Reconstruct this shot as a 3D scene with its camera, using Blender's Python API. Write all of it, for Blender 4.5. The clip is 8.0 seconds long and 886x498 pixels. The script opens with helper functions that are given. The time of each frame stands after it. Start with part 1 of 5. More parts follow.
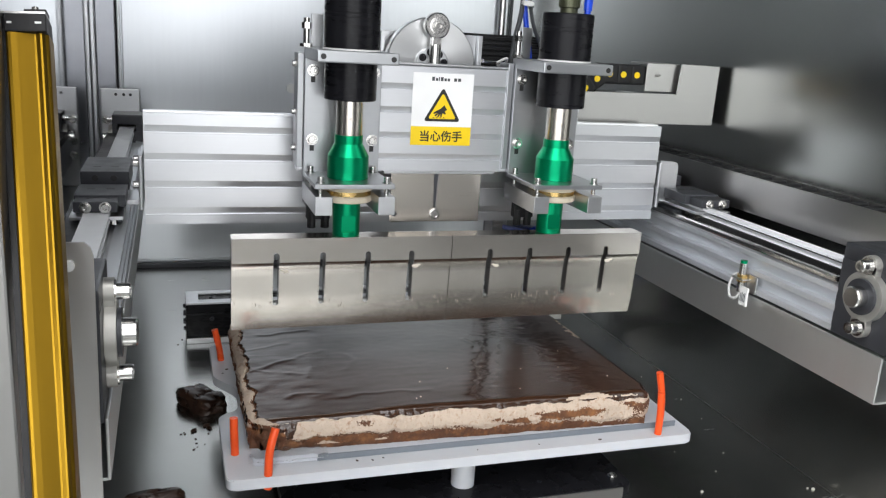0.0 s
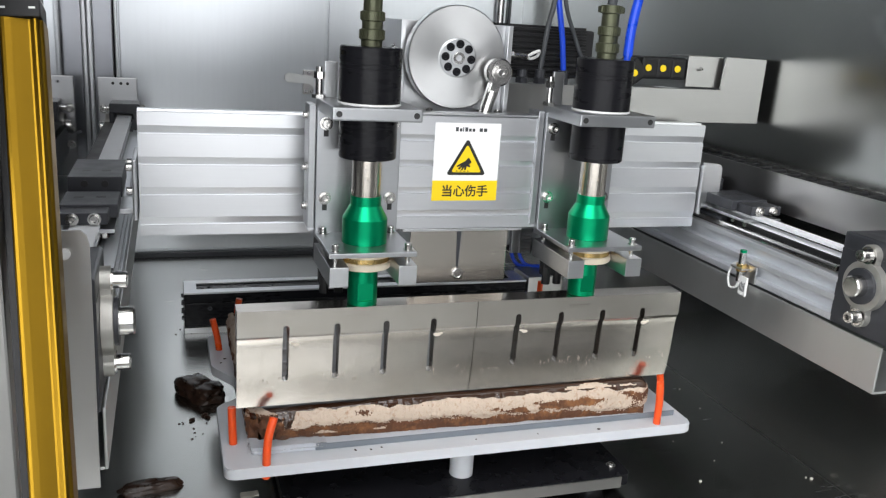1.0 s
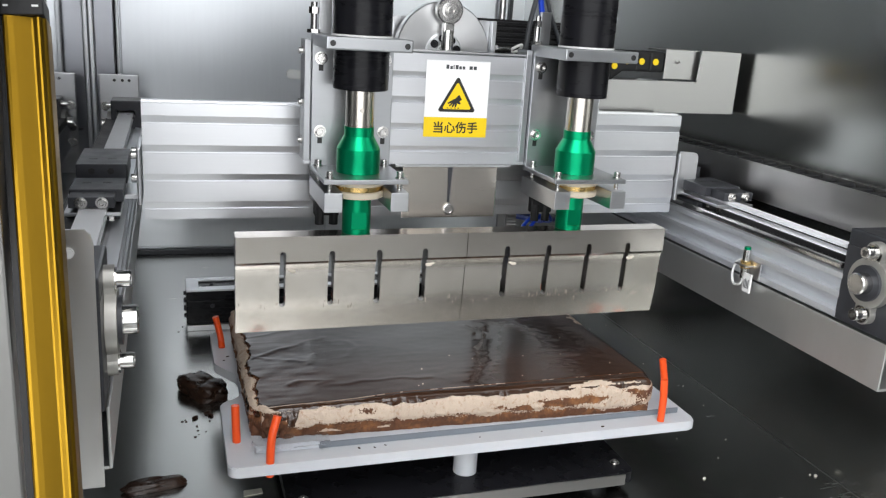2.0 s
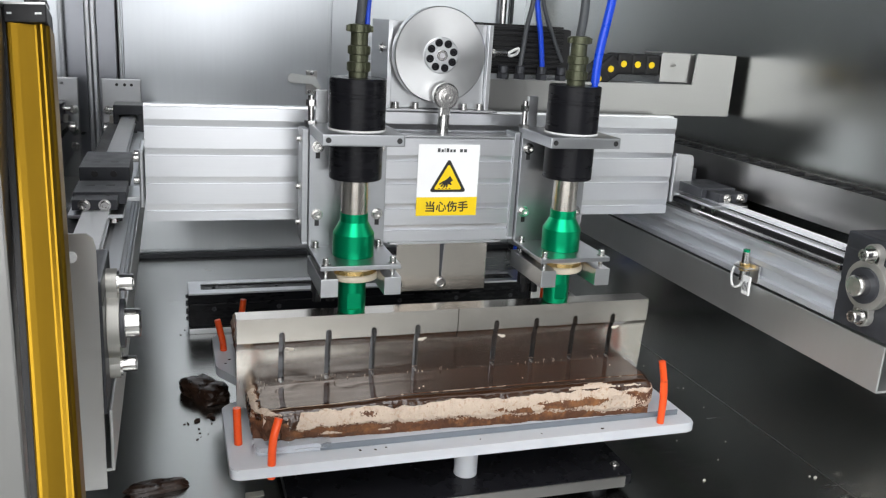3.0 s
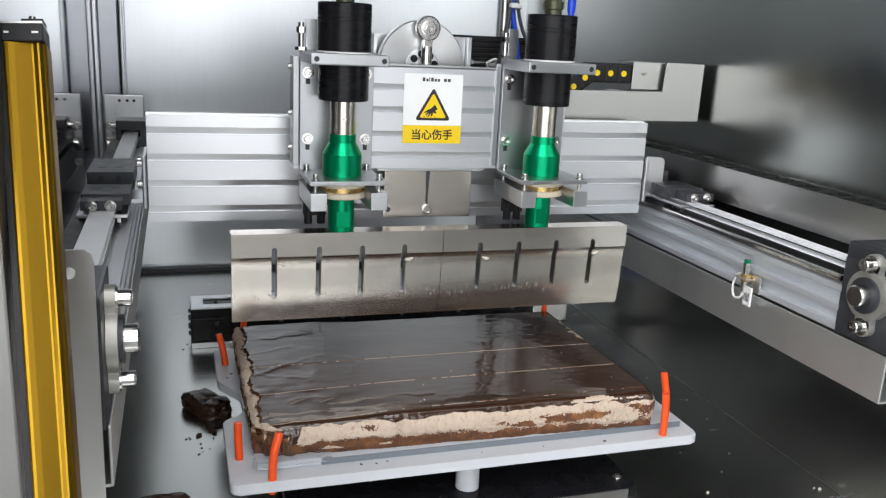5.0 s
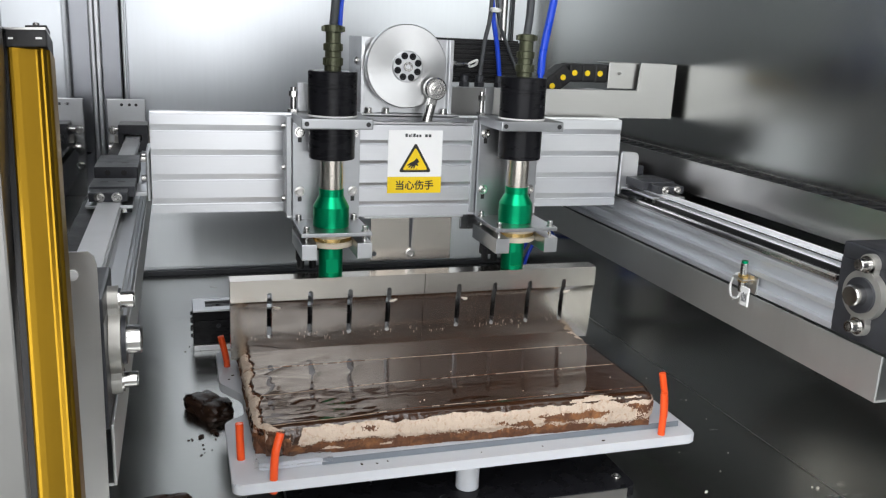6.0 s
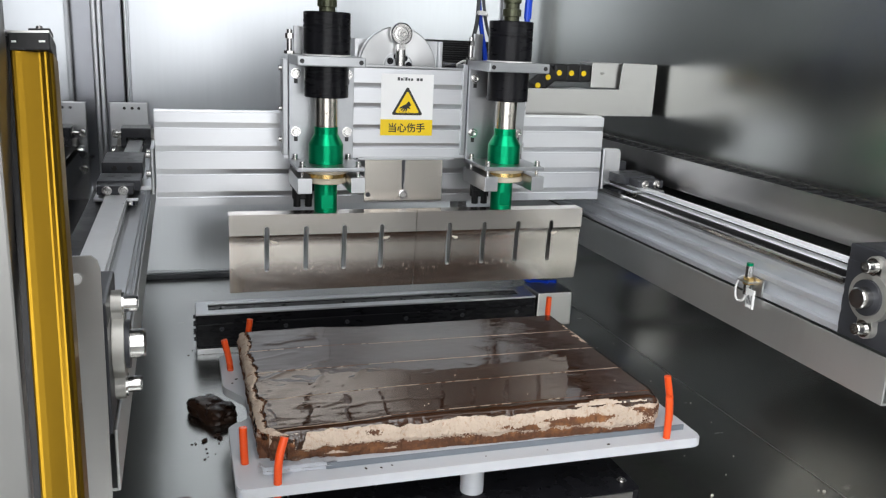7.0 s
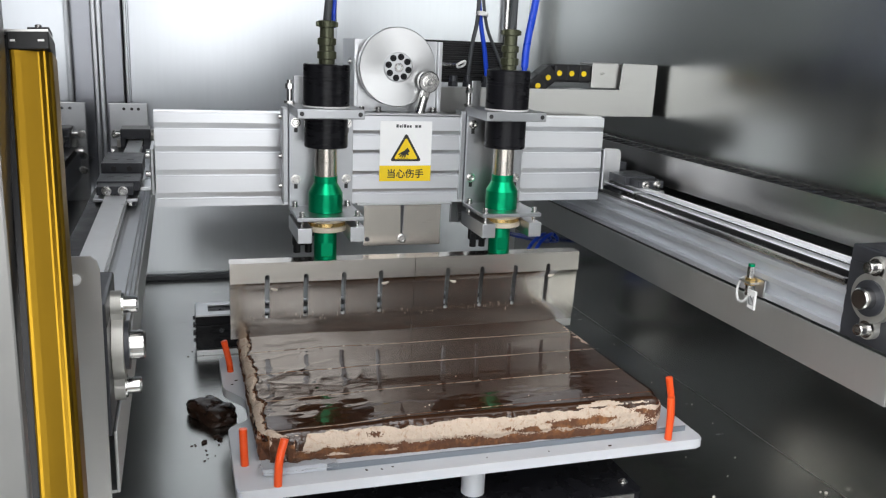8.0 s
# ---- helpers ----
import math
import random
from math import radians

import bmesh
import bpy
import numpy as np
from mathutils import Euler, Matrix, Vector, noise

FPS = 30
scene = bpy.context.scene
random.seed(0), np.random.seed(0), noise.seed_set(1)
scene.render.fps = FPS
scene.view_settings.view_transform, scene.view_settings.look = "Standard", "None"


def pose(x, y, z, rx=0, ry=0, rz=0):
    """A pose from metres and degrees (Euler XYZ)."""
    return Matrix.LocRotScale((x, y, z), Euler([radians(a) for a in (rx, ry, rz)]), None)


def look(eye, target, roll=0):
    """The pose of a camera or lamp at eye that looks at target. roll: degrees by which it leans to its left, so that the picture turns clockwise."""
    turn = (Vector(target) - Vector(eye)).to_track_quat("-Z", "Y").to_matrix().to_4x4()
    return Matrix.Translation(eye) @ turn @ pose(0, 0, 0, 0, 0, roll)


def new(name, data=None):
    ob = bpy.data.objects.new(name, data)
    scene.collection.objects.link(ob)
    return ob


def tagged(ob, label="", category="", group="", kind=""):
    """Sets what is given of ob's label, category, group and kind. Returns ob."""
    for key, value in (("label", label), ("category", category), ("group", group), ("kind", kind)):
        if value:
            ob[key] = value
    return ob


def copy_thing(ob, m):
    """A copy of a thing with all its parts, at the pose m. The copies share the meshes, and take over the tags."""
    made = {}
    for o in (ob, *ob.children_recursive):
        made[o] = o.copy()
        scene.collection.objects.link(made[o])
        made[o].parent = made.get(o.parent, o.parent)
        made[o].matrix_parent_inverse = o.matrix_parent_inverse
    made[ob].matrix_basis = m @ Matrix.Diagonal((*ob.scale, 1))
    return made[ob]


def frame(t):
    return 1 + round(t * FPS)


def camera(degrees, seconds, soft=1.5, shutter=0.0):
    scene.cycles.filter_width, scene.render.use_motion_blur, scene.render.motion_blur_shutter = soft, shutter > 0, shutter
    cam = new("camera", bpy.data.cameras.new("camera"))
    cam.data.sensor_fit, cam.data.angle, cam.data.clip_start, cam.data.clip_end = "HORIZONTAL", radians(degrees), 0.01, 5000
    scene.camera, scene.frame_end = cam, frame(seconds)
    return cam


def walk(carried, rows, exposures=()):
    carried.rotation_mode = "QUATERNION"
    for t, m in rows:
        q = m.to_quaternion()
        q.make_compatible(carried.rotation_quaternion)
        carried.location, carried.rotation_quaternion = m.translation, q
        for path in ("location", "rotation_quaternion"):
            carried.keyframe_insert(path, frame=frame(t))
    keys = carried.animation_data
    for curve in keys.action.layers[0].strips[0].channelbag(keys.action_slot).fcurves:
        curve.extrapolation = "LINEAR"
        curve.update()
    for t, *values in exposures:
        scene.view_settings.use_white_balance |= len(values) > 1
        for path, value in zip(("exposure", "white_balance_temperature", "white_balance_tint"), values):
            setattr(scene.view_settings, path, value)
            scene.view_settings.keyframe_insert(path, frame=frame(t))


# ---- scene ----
# the camera: held by hand in the open front of a cutting cabinet
cam = camera(55.85, 8.0, soft=1.25)
PATH = [
    (0.0, -0.0568, -0.9372, 0.6427, 75.431, -3.475, -17.655),
    (0.5, -0.0547, -0.9386, 0.6438, 75.060, -3.607, -17.762),
    (1.0, -0.0553, -0.9338, 0.6398, 74.792, -3.523, -17.731),
    (1.5, -0.0577, -0.9270, 0.6400, 74.494, -3.476, -17.736),
    (3.0, -0.0569, -0.9361, 0.6432, 74.693, -3.276, -17.574),
    (3.5, -0.0569, -0.9351, 0.6441, 74.884, -3.202, -17.541),
    (4.0, -0.0551, -0.9363, 0.6451, 75.117, -3.076, -17.510),
    (4.5, -0.0524, -0.9347, 0.6445, 75.336, -2.945, -17.423),
    (6.0, -0.0502, -0.9499, 0.6460, 75.708, -2.558, -17.265),
    (6.5, -0.0508, -0.9446, 0.6457, 75.748, -2.503, -17.189),
    (7.0, -0.0513, -0.9452, 0.6454, 75.883, -2.410, -17.147),
    (7.5, -0.0507, -0.9431, 0.6454, 75.945, -2.425, -17.219),
    (8.0, -0.0516, -0.9411, 0.6437, 75.964, -2.393, -17.178),
]
walk(cam, [(t, pose(x, y, z, rx, ry, rz)) for t, x, y, z, rx, ry, rz in PATH])

# ---- light: assumed daylight hall behind the camera, added fill light under its ceiling
world = bpy.data.worlds.new("world")
scene.world = world
world.use_nodes = True
world.node_tree.nodes["Background"].inputs[0].default_value = (0.95, 0.96, 1.0, 1)
world.node_tree.nodes["Background"].inputs[1].default_value = 0.12
scene.view_settings.exposure = -0.13


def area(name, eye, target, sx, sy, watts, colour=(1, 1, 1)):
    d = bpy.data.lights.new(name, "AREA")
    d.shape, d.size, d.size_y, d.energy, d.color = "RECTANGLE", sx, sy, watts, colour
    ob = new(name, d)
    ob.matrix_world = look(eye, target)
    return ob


# unseen fill light from above, added to brighten the cabinet
area("hall_fill_light", (-1.2, -2.3, 3.45), (-1.2, -2.3, 0.0), 3.8, 3.4, 215, (0.945, 0.955, 0.975))

# ---- materials
def mat(name, colour, rough=0.5, metal=0.0, var=0.12, scale=30.0, bump=0.0, bscale=200.0, stretch=(1, 1, 1), rvar=0.1,
        coat=0.0, trans=0.0, ior=1.45, sss=0.0, aniso=0.0, second=None, amount=0.5, edge=0.08, blotch=8.0, bdist=0.002):
    """A surface with fine grain, larger clouding, uneven gloss and optional stains of a second colour."""
    m = bpy.data.materials.new(name)
    m.use_nodes = True
    nt = m.node_tree
    nd, ln = nt.nodes, nt.links
    b = nd["Principled BSDF"]
    tc = nd.new("ShaderNodeTexCoord")
    mp = nd.new("ShaderNodeMapping")
    mp.inputs["Scale"].default_value = stretch
    ln.new(tc.outputs["Object"], mp.inputs[0])
    n1 = nd.new("ShaderNodeTexNoise")
    n1.inputs["Scale"].default_value, n1.inputs["Detail"].default_value = scale, 6
    ln.new(mp.outputs[0], n1.inputs["Vector"])
    n2 = nd.new("ShaderNodeTexNoise")
    n2.inputs["Scale"].default_value, n2.inputs["Detail"].default_value = blotch, 4
    ln.new(tc.outputs["Object"], n2.inputs["Vector"])
    add = nd.new("ShaderNodeMath")
    add.operation = "ADD"
    ln.new(n1.outputs[0], add.inputs[0])
    ln.new(n2.outputs[0], add.inputs[1])
    ramp = nd.new("ShaderNodeMapRange")
    ramp.inputs[1].default_value, ramp.inputs[2].default_value = 0.6, 1.4
    ramp.inputs[3].default_value, ramp.inputs[4].default_value = 1 - var, 1 + var
    ln.new(add.outputs[0], ramp.inputs[0])
    mul = nd.new("ShaderNodeVectorMath")
    mul.operation = "SCALE"
    mul.inputs[0].default_value = colour
    ln.new(ramp.outputs[0], mul.inputs["Scale"])
    out = mul.outputs[0]
    if second:
        n3 = nd.new("ShaderNodeTexNoise")
        n3.inputs["Scale"].default_value, n3.inputs["Detail"].default_value, n3.inputs["Roughness"].default_value = blotch * 3, 8, 0.7
        ln.new(tc.outputs["Object"], n3.inputs["Vector"])
        r3 = nd.new("ShaderNodeMapRange")
        r3.inputs[1].default_value, r3.inputs[2].default_value = 1 - amount - edge, 1 - amount + edge
        ln.new(n3.outputs[0], r3.inputs[0])
        mx = nd.new("ShaderNodeMix")
        mx.data_type = "RGBA"
        ln.new(r3.outputs[0], mx.inputs[0])
        ln.new(out, mx.inputs[6])
        mx.inputs[7].default_value = (*second, 1)
        out = mx.outputs[2]
    ln.new(out, b.inputs["Base Color"])
    rr = nd.new("ShaderNodeMapRange")
    rr.inputs[1].default_value, rr.inputs[2].default_value = 0.6, 1.4
    rr.inputs[3].default_value, rr.inputs[4].default_value = max(0.02, rough - rvar), min(1, rough + rvar)
    ln.new(add.outputs[0], rr.inputs[0])
    ln.new(rr.outputs[0], b.inputs["Roughness"])
    b.inputs["Metallic"].default_value = metal
    b.inputs["IOR"].default_value = ior
    b.inputs["Coat Weight"].default_value = coat
    b.inputs["Coat Roughness"].default_value = 0.15
    b.inputs["Transmission Weight"].default_value = trans
    b.inputs["Anisotropic"].default_value = aniso
    if sss:
        b.inputs["Subsurface Weight"].default_value = sss
        b.inputs["Subsurface Radius"].default_value = (0.01, 0.008, 0.006)
        b.inputs["Subsurface Scale"].default_value = 0.5
    if bump:
        n4 = nd.new("ShaderNodeTexNoise")
        n4.inputs["Scale"].default_value, n4.inputs["Detail"].default_value = bscale, 5
        ln.new(mp.outputs[0], n4.inputs["Vector"])
        bp = nd.new("ShaderNodeBump")
        bp.inputs["Strength"].default_value, bp.inputs["Distance"].default_value = bump, bdist
        ln.new(n4.outputs[0], bp.inputs["Height"])
        ln.new(bp.outputs[0], b.inputs["Normal"])
    return m


def glow(name, colour, strength):
    m = bpy.data.materials.new(name)
    m.use_nodes = True
    b = m.node_tree.nodes["Principled BSDF"]
    b.inputs["Base Color"].default_value = (*colour, 1)
    b.inputs["Emission Color"].default_value = (*colour, 1)
    b.inputs["Emission Strength"].default_value = strength
    return m


M_WALL = mat("brushed_stainless_wall", (0.615, 0.64, 0.67), 0.30, 1.0, 0.03, 12, 0.0, 90, (9, 9, 0.6), 0.03, blotch=2.5, bdist=0.001)
M_MIRROR = mat("mirror_stainless", (0.70, 0.705, 0.72), 0.045, 1.0, 0.03, 12, 0.0, 40, (1, 1, 4), 0.02, blotch=3)
M_POST = mat("satin_post_steel", (0.33, 0.325, 0.315), 0.42, 1.0, 0.04, 20, 0.02, 90, (6, 6, 1), 0.05, bdist=0.0005)
M_DGLASS = mat("dull_grey_panel", (0.36, 0.37, 0.40), 0.30, 1.0, 0.06, 10, 0, 60, (1, 1, 3), 0.06)
# darker copy of the hall's colour, which dims what the metal reflects
M_HALL_DARK = mat("darkened_hall", (0.20, 0.20, 0.21), 0.8, 0.0, 0.06, 6)
M_FLOOR = mat("stainless_floor", (0.44, 0.445, 0.43), 0.24, 1.0, 0.05, 20, 0.02, 60, (1, 6, 1), 0.05, blotch=4, bdist=0.001)
M_STEEL = mat("brushed_steel", (0.55, 0.54, 0.53), 0.29, 1.0, 0.012, 8, 0, 150, (1, 40, 40), 0.008)
M_BLADE = mat("titanium_blade", (0.66, 0.62, 0.575), 0.21, 1.0, 0.02, 7, 0.0, 120, (1.5, 1, 1), 0.02, second=(0.50, 0.455, 0.405), amount=0.36, edge=0.25, blotch=5, bdist=0.0004)
M_ALU = mat("anodised_aluminium", (0.665, 0.675, 0.70), 0.36, 1.0, 0.025, 60, 0.03, 200, (0.3, 8, 8), 0.04, bdist=0.0004)
M_ALU2 = mat("milled_aluminium", (0.56, 0.57, 0.585), 0.34, 1.0, 0.04, 60, 0.03, 200, (1, 1, 6), 0.05, bdist=0.0004)
M_PLATE = mat("grey_aluminium_plate", (0.40, 0.41, 0.425), 0.36, 1.0, 0.04, 40, 0.03, 200, (1, 1, 6), 0.05, bdist=0.0004)
M_DISC = mat("turned_disc", (0.60, 0.605, 0.61), 0.33, 1.0, 0.03, 60, 0.0, 200, (1, 1, 1), 0.04, aniso=0.75)
# lathe marks run in circles about the disc's axle
grain = M_DISC.node_tree.nodes.new("ShaderNodeTangent")
grain.direction_type, grain.axis = "RADIAL", "Y"
M_DISC.node_tree.links.new(grain.outputs[0], M_DISC.node_tree.nodes["Principled BSDF"].inputs["Tangent"])
M_STEEL2 = mat("dull_stainless", (0.42, 0.415, 0.405), 0.30, 1.0, 0.012, 8, 0, 150, (1, 40, 40), 0.008)
M_CHROME = mat("polished_steel", (0.58, 0.57, 0.555), 0.20, 1.0, 0.05, 60, rvar=0.06)
M_NICKEL = mat("turned_nickel_steel", (0.58, 0.54, 0.49), 0.25, 1.0, 0.03, 40, 0, 300, (1, 1, 14), 0.03)
M_BLACK = mat("black_anodised", (0.009, 0.009, 0.011), 0.28, 0.0, 0.2, 40, 0.0, 260, (1, 1, 4), 0.04, ior=1.25)
M_DARK = mat("black_oxide_steel", (0.045, 0.047, 0.054), 0.38, 0.3, 0.25, 50, 0.05, 220, rvar=0.1)
M_RUBBER = mat("black_plastic", (0.013, 0.013, 0.014), 0.45, 0.0, 0.25, 60, 0.1, 300, ior=1.33)
M_GREEN = mat("green_anodised", (0.0, 0.33, 0.14), 0.30, 0.85, 0.03, 40, 0.0, 300, (1, 1, 14), 0.03)
M_OLIVE = mat("olive_connector", (0.085, 0.09, 0.055), 0.38, 0.6, 0.2, 60, 0.05, 200)
M_CREAM = mat("cream_peek_plastic", (0.72, 0.64, 0.50), 0.45, 0.0, 0.05, 40)
M_BRASS = mat("brass", (0.78, 0.55, 0.22), 0.24, 1.0, 0.06, 60)
M_GOLD = mat("yellow_anodised_profile", (0.31, 0.18, 0.016), 0.38, 1.0, 0.04, 30, 0.0, 200, (10, 10, 0.4), 0.03)
M_PE = mat("white_polyethylene", (0.55, 0.565, 0.595), 0.40, 0.0, 0.03, 18, 0.05, 90, sss=0.15, second=(0.51, 0.525, 0.56), amount=0.34, blotch=9)
M_GROOVE = mat("grey_groove", (0.16, 0.18, 0.205), 0.5, 0.0, 0.08)
M_ORANGE = mat("orange_tube", (0.80, 0.085, 0.012), 0.32, 0.0, 0.06, 60, sss=0.1)
M_BLUE = mat("blue_hose", (0.007, 0.06, 0.60), 0.32, 0.0, 0.08, 60)
M_CABLE = mat("grey_cable", (0.06, 0.065, 0.07), 0.5, 0.0, 0.15, 60)
M_WHITE = mat("white_plastic", (0.78, 0.78, 0.77), 0.45, 0.0, 0.04, 40)
M_STICK = mat("white_sticker", (0.90, 0.90, 0.90), 0.35, 0.0, 0.02, 40)
M_YEL = mat("yellow_print", (0.88, 0.62, 0.01), 0.35, 0.0, 0.03, 40)
M_INK = mat("black_print", (0.02, 0.02, 0.02), 0.4, 0.0, 0.1, 40)
M_BELT = mat("white_toothed_belt", (0.90, 0.915, 0.94), 0.35, 0.0, 0.05, 40)
M_GLAZE = mat("chocolate_glaze", (0.038, 0.0165, 0.0085), 0.07, 0.0, 0.25, 24, 0.02, 22, (0.6, 2.6, 1), 0.03, ior=1.5)
M_SPONGE = mat("chocolate_sponge", (0.10, 0.040, 0.018), 0.75, 0.0, 0.35, 160, 0.9, 240, second=(0.27, 0.115, 0.040), amount=0.43, blotch=9)
M_FROST = mat("chocolate_cream", (0.54, 0.435, 0.345), 0.6, 0.0, 0.08, 130, 0.9, 320, second=(0.36, 0.22, 0.14), amount=0.40, edge=0.07, blotch=40)
M_CHOC = mat("broken_chocolate", (0.032, 0.016, 0.010), 0.30, 0.0, 0.35, 70, 0.5, 90, second=(0.20, 0.12, 0.07), amount=0.32, edge=0.04, blotch=20)
M_FILM = mat("clear_film", (0.98, 0.985, 0.99), 0.12, 0.0, 0.02, 40, 0.4, 60, trans=0.97, ior=1.25)
M_PASTE = mat("dried_cream", (0.62, 0.56, 0.48), 0.6, 0.0, 0.08, 90)
M_BOARD = mat("milky_board", (0.52, 0.545, 0.59), 0.35, 0.0, 0.05, 20)
M_PAPER = mat("paper_scrap", (0.55, 0.53, 0.47), 0.7, 0.0, 0.1, 80)
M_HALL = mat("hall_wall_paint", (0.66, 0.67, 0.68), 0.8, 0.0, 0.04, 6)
M_HFLOOR = mat("hall_floor_resin", (0.34, 0.35, 0.34), 0.4, 0.0, 0.06, 6)
M_WINDOW = glow("daylight_window", (0.93, 0.94, 0.95), 2.7)
M_LAMP = glow("lamp_diffuser", (1.0, 0.98, 0.95), 3.0)


M_EAST = mat("side_wall_stainless", (0.44, 0.45, 0.435), 0.25, 1.0, 0.02, 6, 0.0, 60, (3, 3, 0.5), 0.03, blotch=2.2, bdist=0.001)
M_SHEET = mat("satin_support_sheet", (0.69, 0.70, 0.69), 0.48, 1.0, 0.03, 14, 0.02, 120, (1, 8, 1), 0.05, bdist=0.0005)
M_CAST = mat("cast_bearing_steel", (0.47, 0.46, 0.43), 0.5, 0.8, 0.06, 60, 0.1, 200, bdist=0.0005)
M_ALU3 = mat("matt_rail_profile", (0.74, 0.76, 0.79), 0.5, 0.75, 0.025, 60, 0.03, 200, (8, 0.3, 8), 0.04, bdist=0.0004)
M_SMEAR = mat("thin_cream_smear", (0.33, 0.28, 0.235), 0.5, 0.3, 0.12, 200)
# ---- mesh helpers
def nz(x, y, z, s, seed=0.0):
    return noise.noise((x * s + seed, y * s + seed * 1.7, z * s - seed))


def box(bm, x0, x1, y0, y1, z0, z1, bevel=0.0, mi=0, m=None):
    vs = [bm.verts.new((x, y, z)) for z in (z0, z1) for y in (y0, y1) for x in (x0, x1)]
    fs = [bm.faces.new([vs[i] for i in f]) for f in ((0, 2, 3, 1), (4, 5, 7, 6), (0, 1, 5, 4), (2, 6, 7, 3), (0, 4, 6, 2), (1, 3, 7, 5))]
    for f in fs:
        f.material_index = mi
    if m is not None:
        bmesh.ops.transform(bm, matrix=m, verts=vs)
    if bevel > 0:
        es = {e for f in fs for e in f.edges}
        bmesh.ops.bevel(bm, geom=list(es), offset=bevel, segments=2, affect="EDGES", profile=0.6)


def lathe(bm, prof, c=(0, 0, 0), n=32, axis="z", mi=0):
    """Turns (radius, height) pairs about an axis through c, closed at both ends."""
    rings = []
    for r, h in prof:
        ring = []
        for i in range(n):
            a = 2 * math.pi * i / n
            p = {"z": (r * math.cos(a), r * math.sin(a), h), "y": (r * math.cos(a), h, r * math.sin(a)), "x": (h, r * math.cos(a), r * math.sin(a))}[axis]
            ring.append(bm.verts.new((c[0] + p[0], c[1] + p[1], c[2] + p[2])))
        rings.append(ring)
    fs = []
    for a, b in zip(rings, rings[1:]):
        for i in range(n):
            fs.append(bm.faces.new((a[i], a[(i + 1) % n], b[(i + 1) % n], b[i])))
    fs.append(bm.faces.new(rings[0][::-1]))
    fs.append(bm.faces.new(rings[-1]))
    for f in fs:
        f.smooth = True
        f.material_index = mi
    return fs


def extrude(bm, poly, axis, a0, a1, mi=0):
    """Extrudes a polygon along an axis: x takes (y, z), y takes (x, z), z takes (x, y)."""
    def at(p, a):
        return {"x": (a, p[0], p[1]), "y": (p[0], a, p[1]), "z": (p[0], p[1], a)}[axis]
    a = [bm.verts.new(at(p, a0)) for p in poly]
    b = [bm.verts.new(at(p, a1)) for p in poly]
    n = len(poly)
    fs = [bm.faces.new((a[i], a[(i + 1) % n], b[(i + 1) % n], b[i])) for i in range(n)]
    fs += [bm.faces.new(a[::-1]), bm.faces.new(b)]
    for f in fs:
        f.material_index = mi
    return fs


def rod(bm, p, q, r, n=20, bev=0.0, mi=0):
    """A cylinder from p to q."""
    p, q = Vector(p), Vector(q)
    d = q - p
    m = Matrix.Translation(p) @ d.to_track_quat("Z", "Y").to_matrix().to_4x4()
    old = set(bm.verts)
    L = d.length
    prof = [(r, 0), (r, L)] if not bev else [(r - bev, 0), (r, bev), (r, L - bev), (r - bev, L)]
    lathe(bm, prof, n=n, mi=mi)
    bmesh.ops.transform(bm, matrix=m, verts=[v for v in bm.verts if v not in old])


def smooth_path(pts, steps=8):
    """Catmull-Rom through the points."""
    P = [Vector(p) for p in pts]
    P = [P[0] * 2 - P[1]] + P + [P[-1] * 2 - P[-2]]
    out = []
    for i in range(1, len(P) - 2):
        for k in range(steps):
            t = k / steps
            a, b, c, d = P[i - 1], P[i], P[i + 1], P[i + 2]
            out.append(0.5 * (2 * b + (c - a) * t + (2 * a - 5 * b + 4 * c - d) * t * t + (3 * b - a - 3 * c + d) * t ** 3))
    out.append(P[-2])
    return out


def tube(bm, pts, r, n=12, steps=8, mi=0):
    path = smooth_path(pts, steps)
    rings = []
    side = None
    for i, p in enumerate(path):
        d = (path[min(i + 1, len(path) - 1)] - path[max(i - 1, 0)]).normalized()
        if side is None:
            side = d.orthogonal().normalized()
        side = (side - d * side.dot(d)).normalized()
        up = d.cross(side)
        rings.append([bm.verts.new(p + side * (r * math.cos(2 * math.pi * k / n)) + up * (r * math.sin(2 * math.pi * k / n))) for k in range(n)])
    for a, b in zip(rings, rings[1:]):
        for k in range(n):
            f = bm.faces.new((a[k], a[(k + 1) % n], b[(k + 1) % n], b[k]))
            f.smooth = True
            f.material_index = mi
    bm.faces.new(rings[0][::-1])
    bm.faces.new(rings[-1])


def fin(name, bm, mats):
    bmesh.ops.recalc_face_normals(bm, faces=bm.faces)
    for e in bm.edges:
        if len(e.link_faces) == 2 and e.calc_face_angle(0.0) > 0.4:
            e.smooth = False
    me = bpy.data.meshes.new(name)
    bm.to_mesh(me)
    bm.free()
    for m in (mats if isinstance(mats, (list, tuple)) else [mats]):
        me.materials.append(m)
    return me


def islands(bm):
    """The separate pieces of a bmesh, each as a bmesh of its own."""
    left, out = set(bm.verts), []
    while left:
        todo, seen = [next(iter(left))], set()
        while todo:
            v = todo.pop()
            if v in seen:
                continue
            seen.add(v)
            todo += [e.other_vert(v) for e in v.link_edges]
        left -= seen
        out.append(seen)
    out.sort(key=lambda vs: min(v.index for v in vs))
    made = []
    for vs in out:
        b2, idx = bmesh.new(), {}
        for v in sorted(vs, key=lambda v: v.index):
            idx[v] = b2.verts.new(v.co)
        for f in {f for v in vs for f in v.link_faces}:
            b2.faces.new([idx[v] for v in f.verts]).smooth = f.smooth
        made.append(b2)
    return made


def parts(name, bm, material, parent, label=""):
    """Each separate piece of the bmesh as a part of its own."""
    bm.verts.index_update()
    obs = [part(name, b, material, parent, label) for b in islands(bm)]
    bm.free()
    return obs


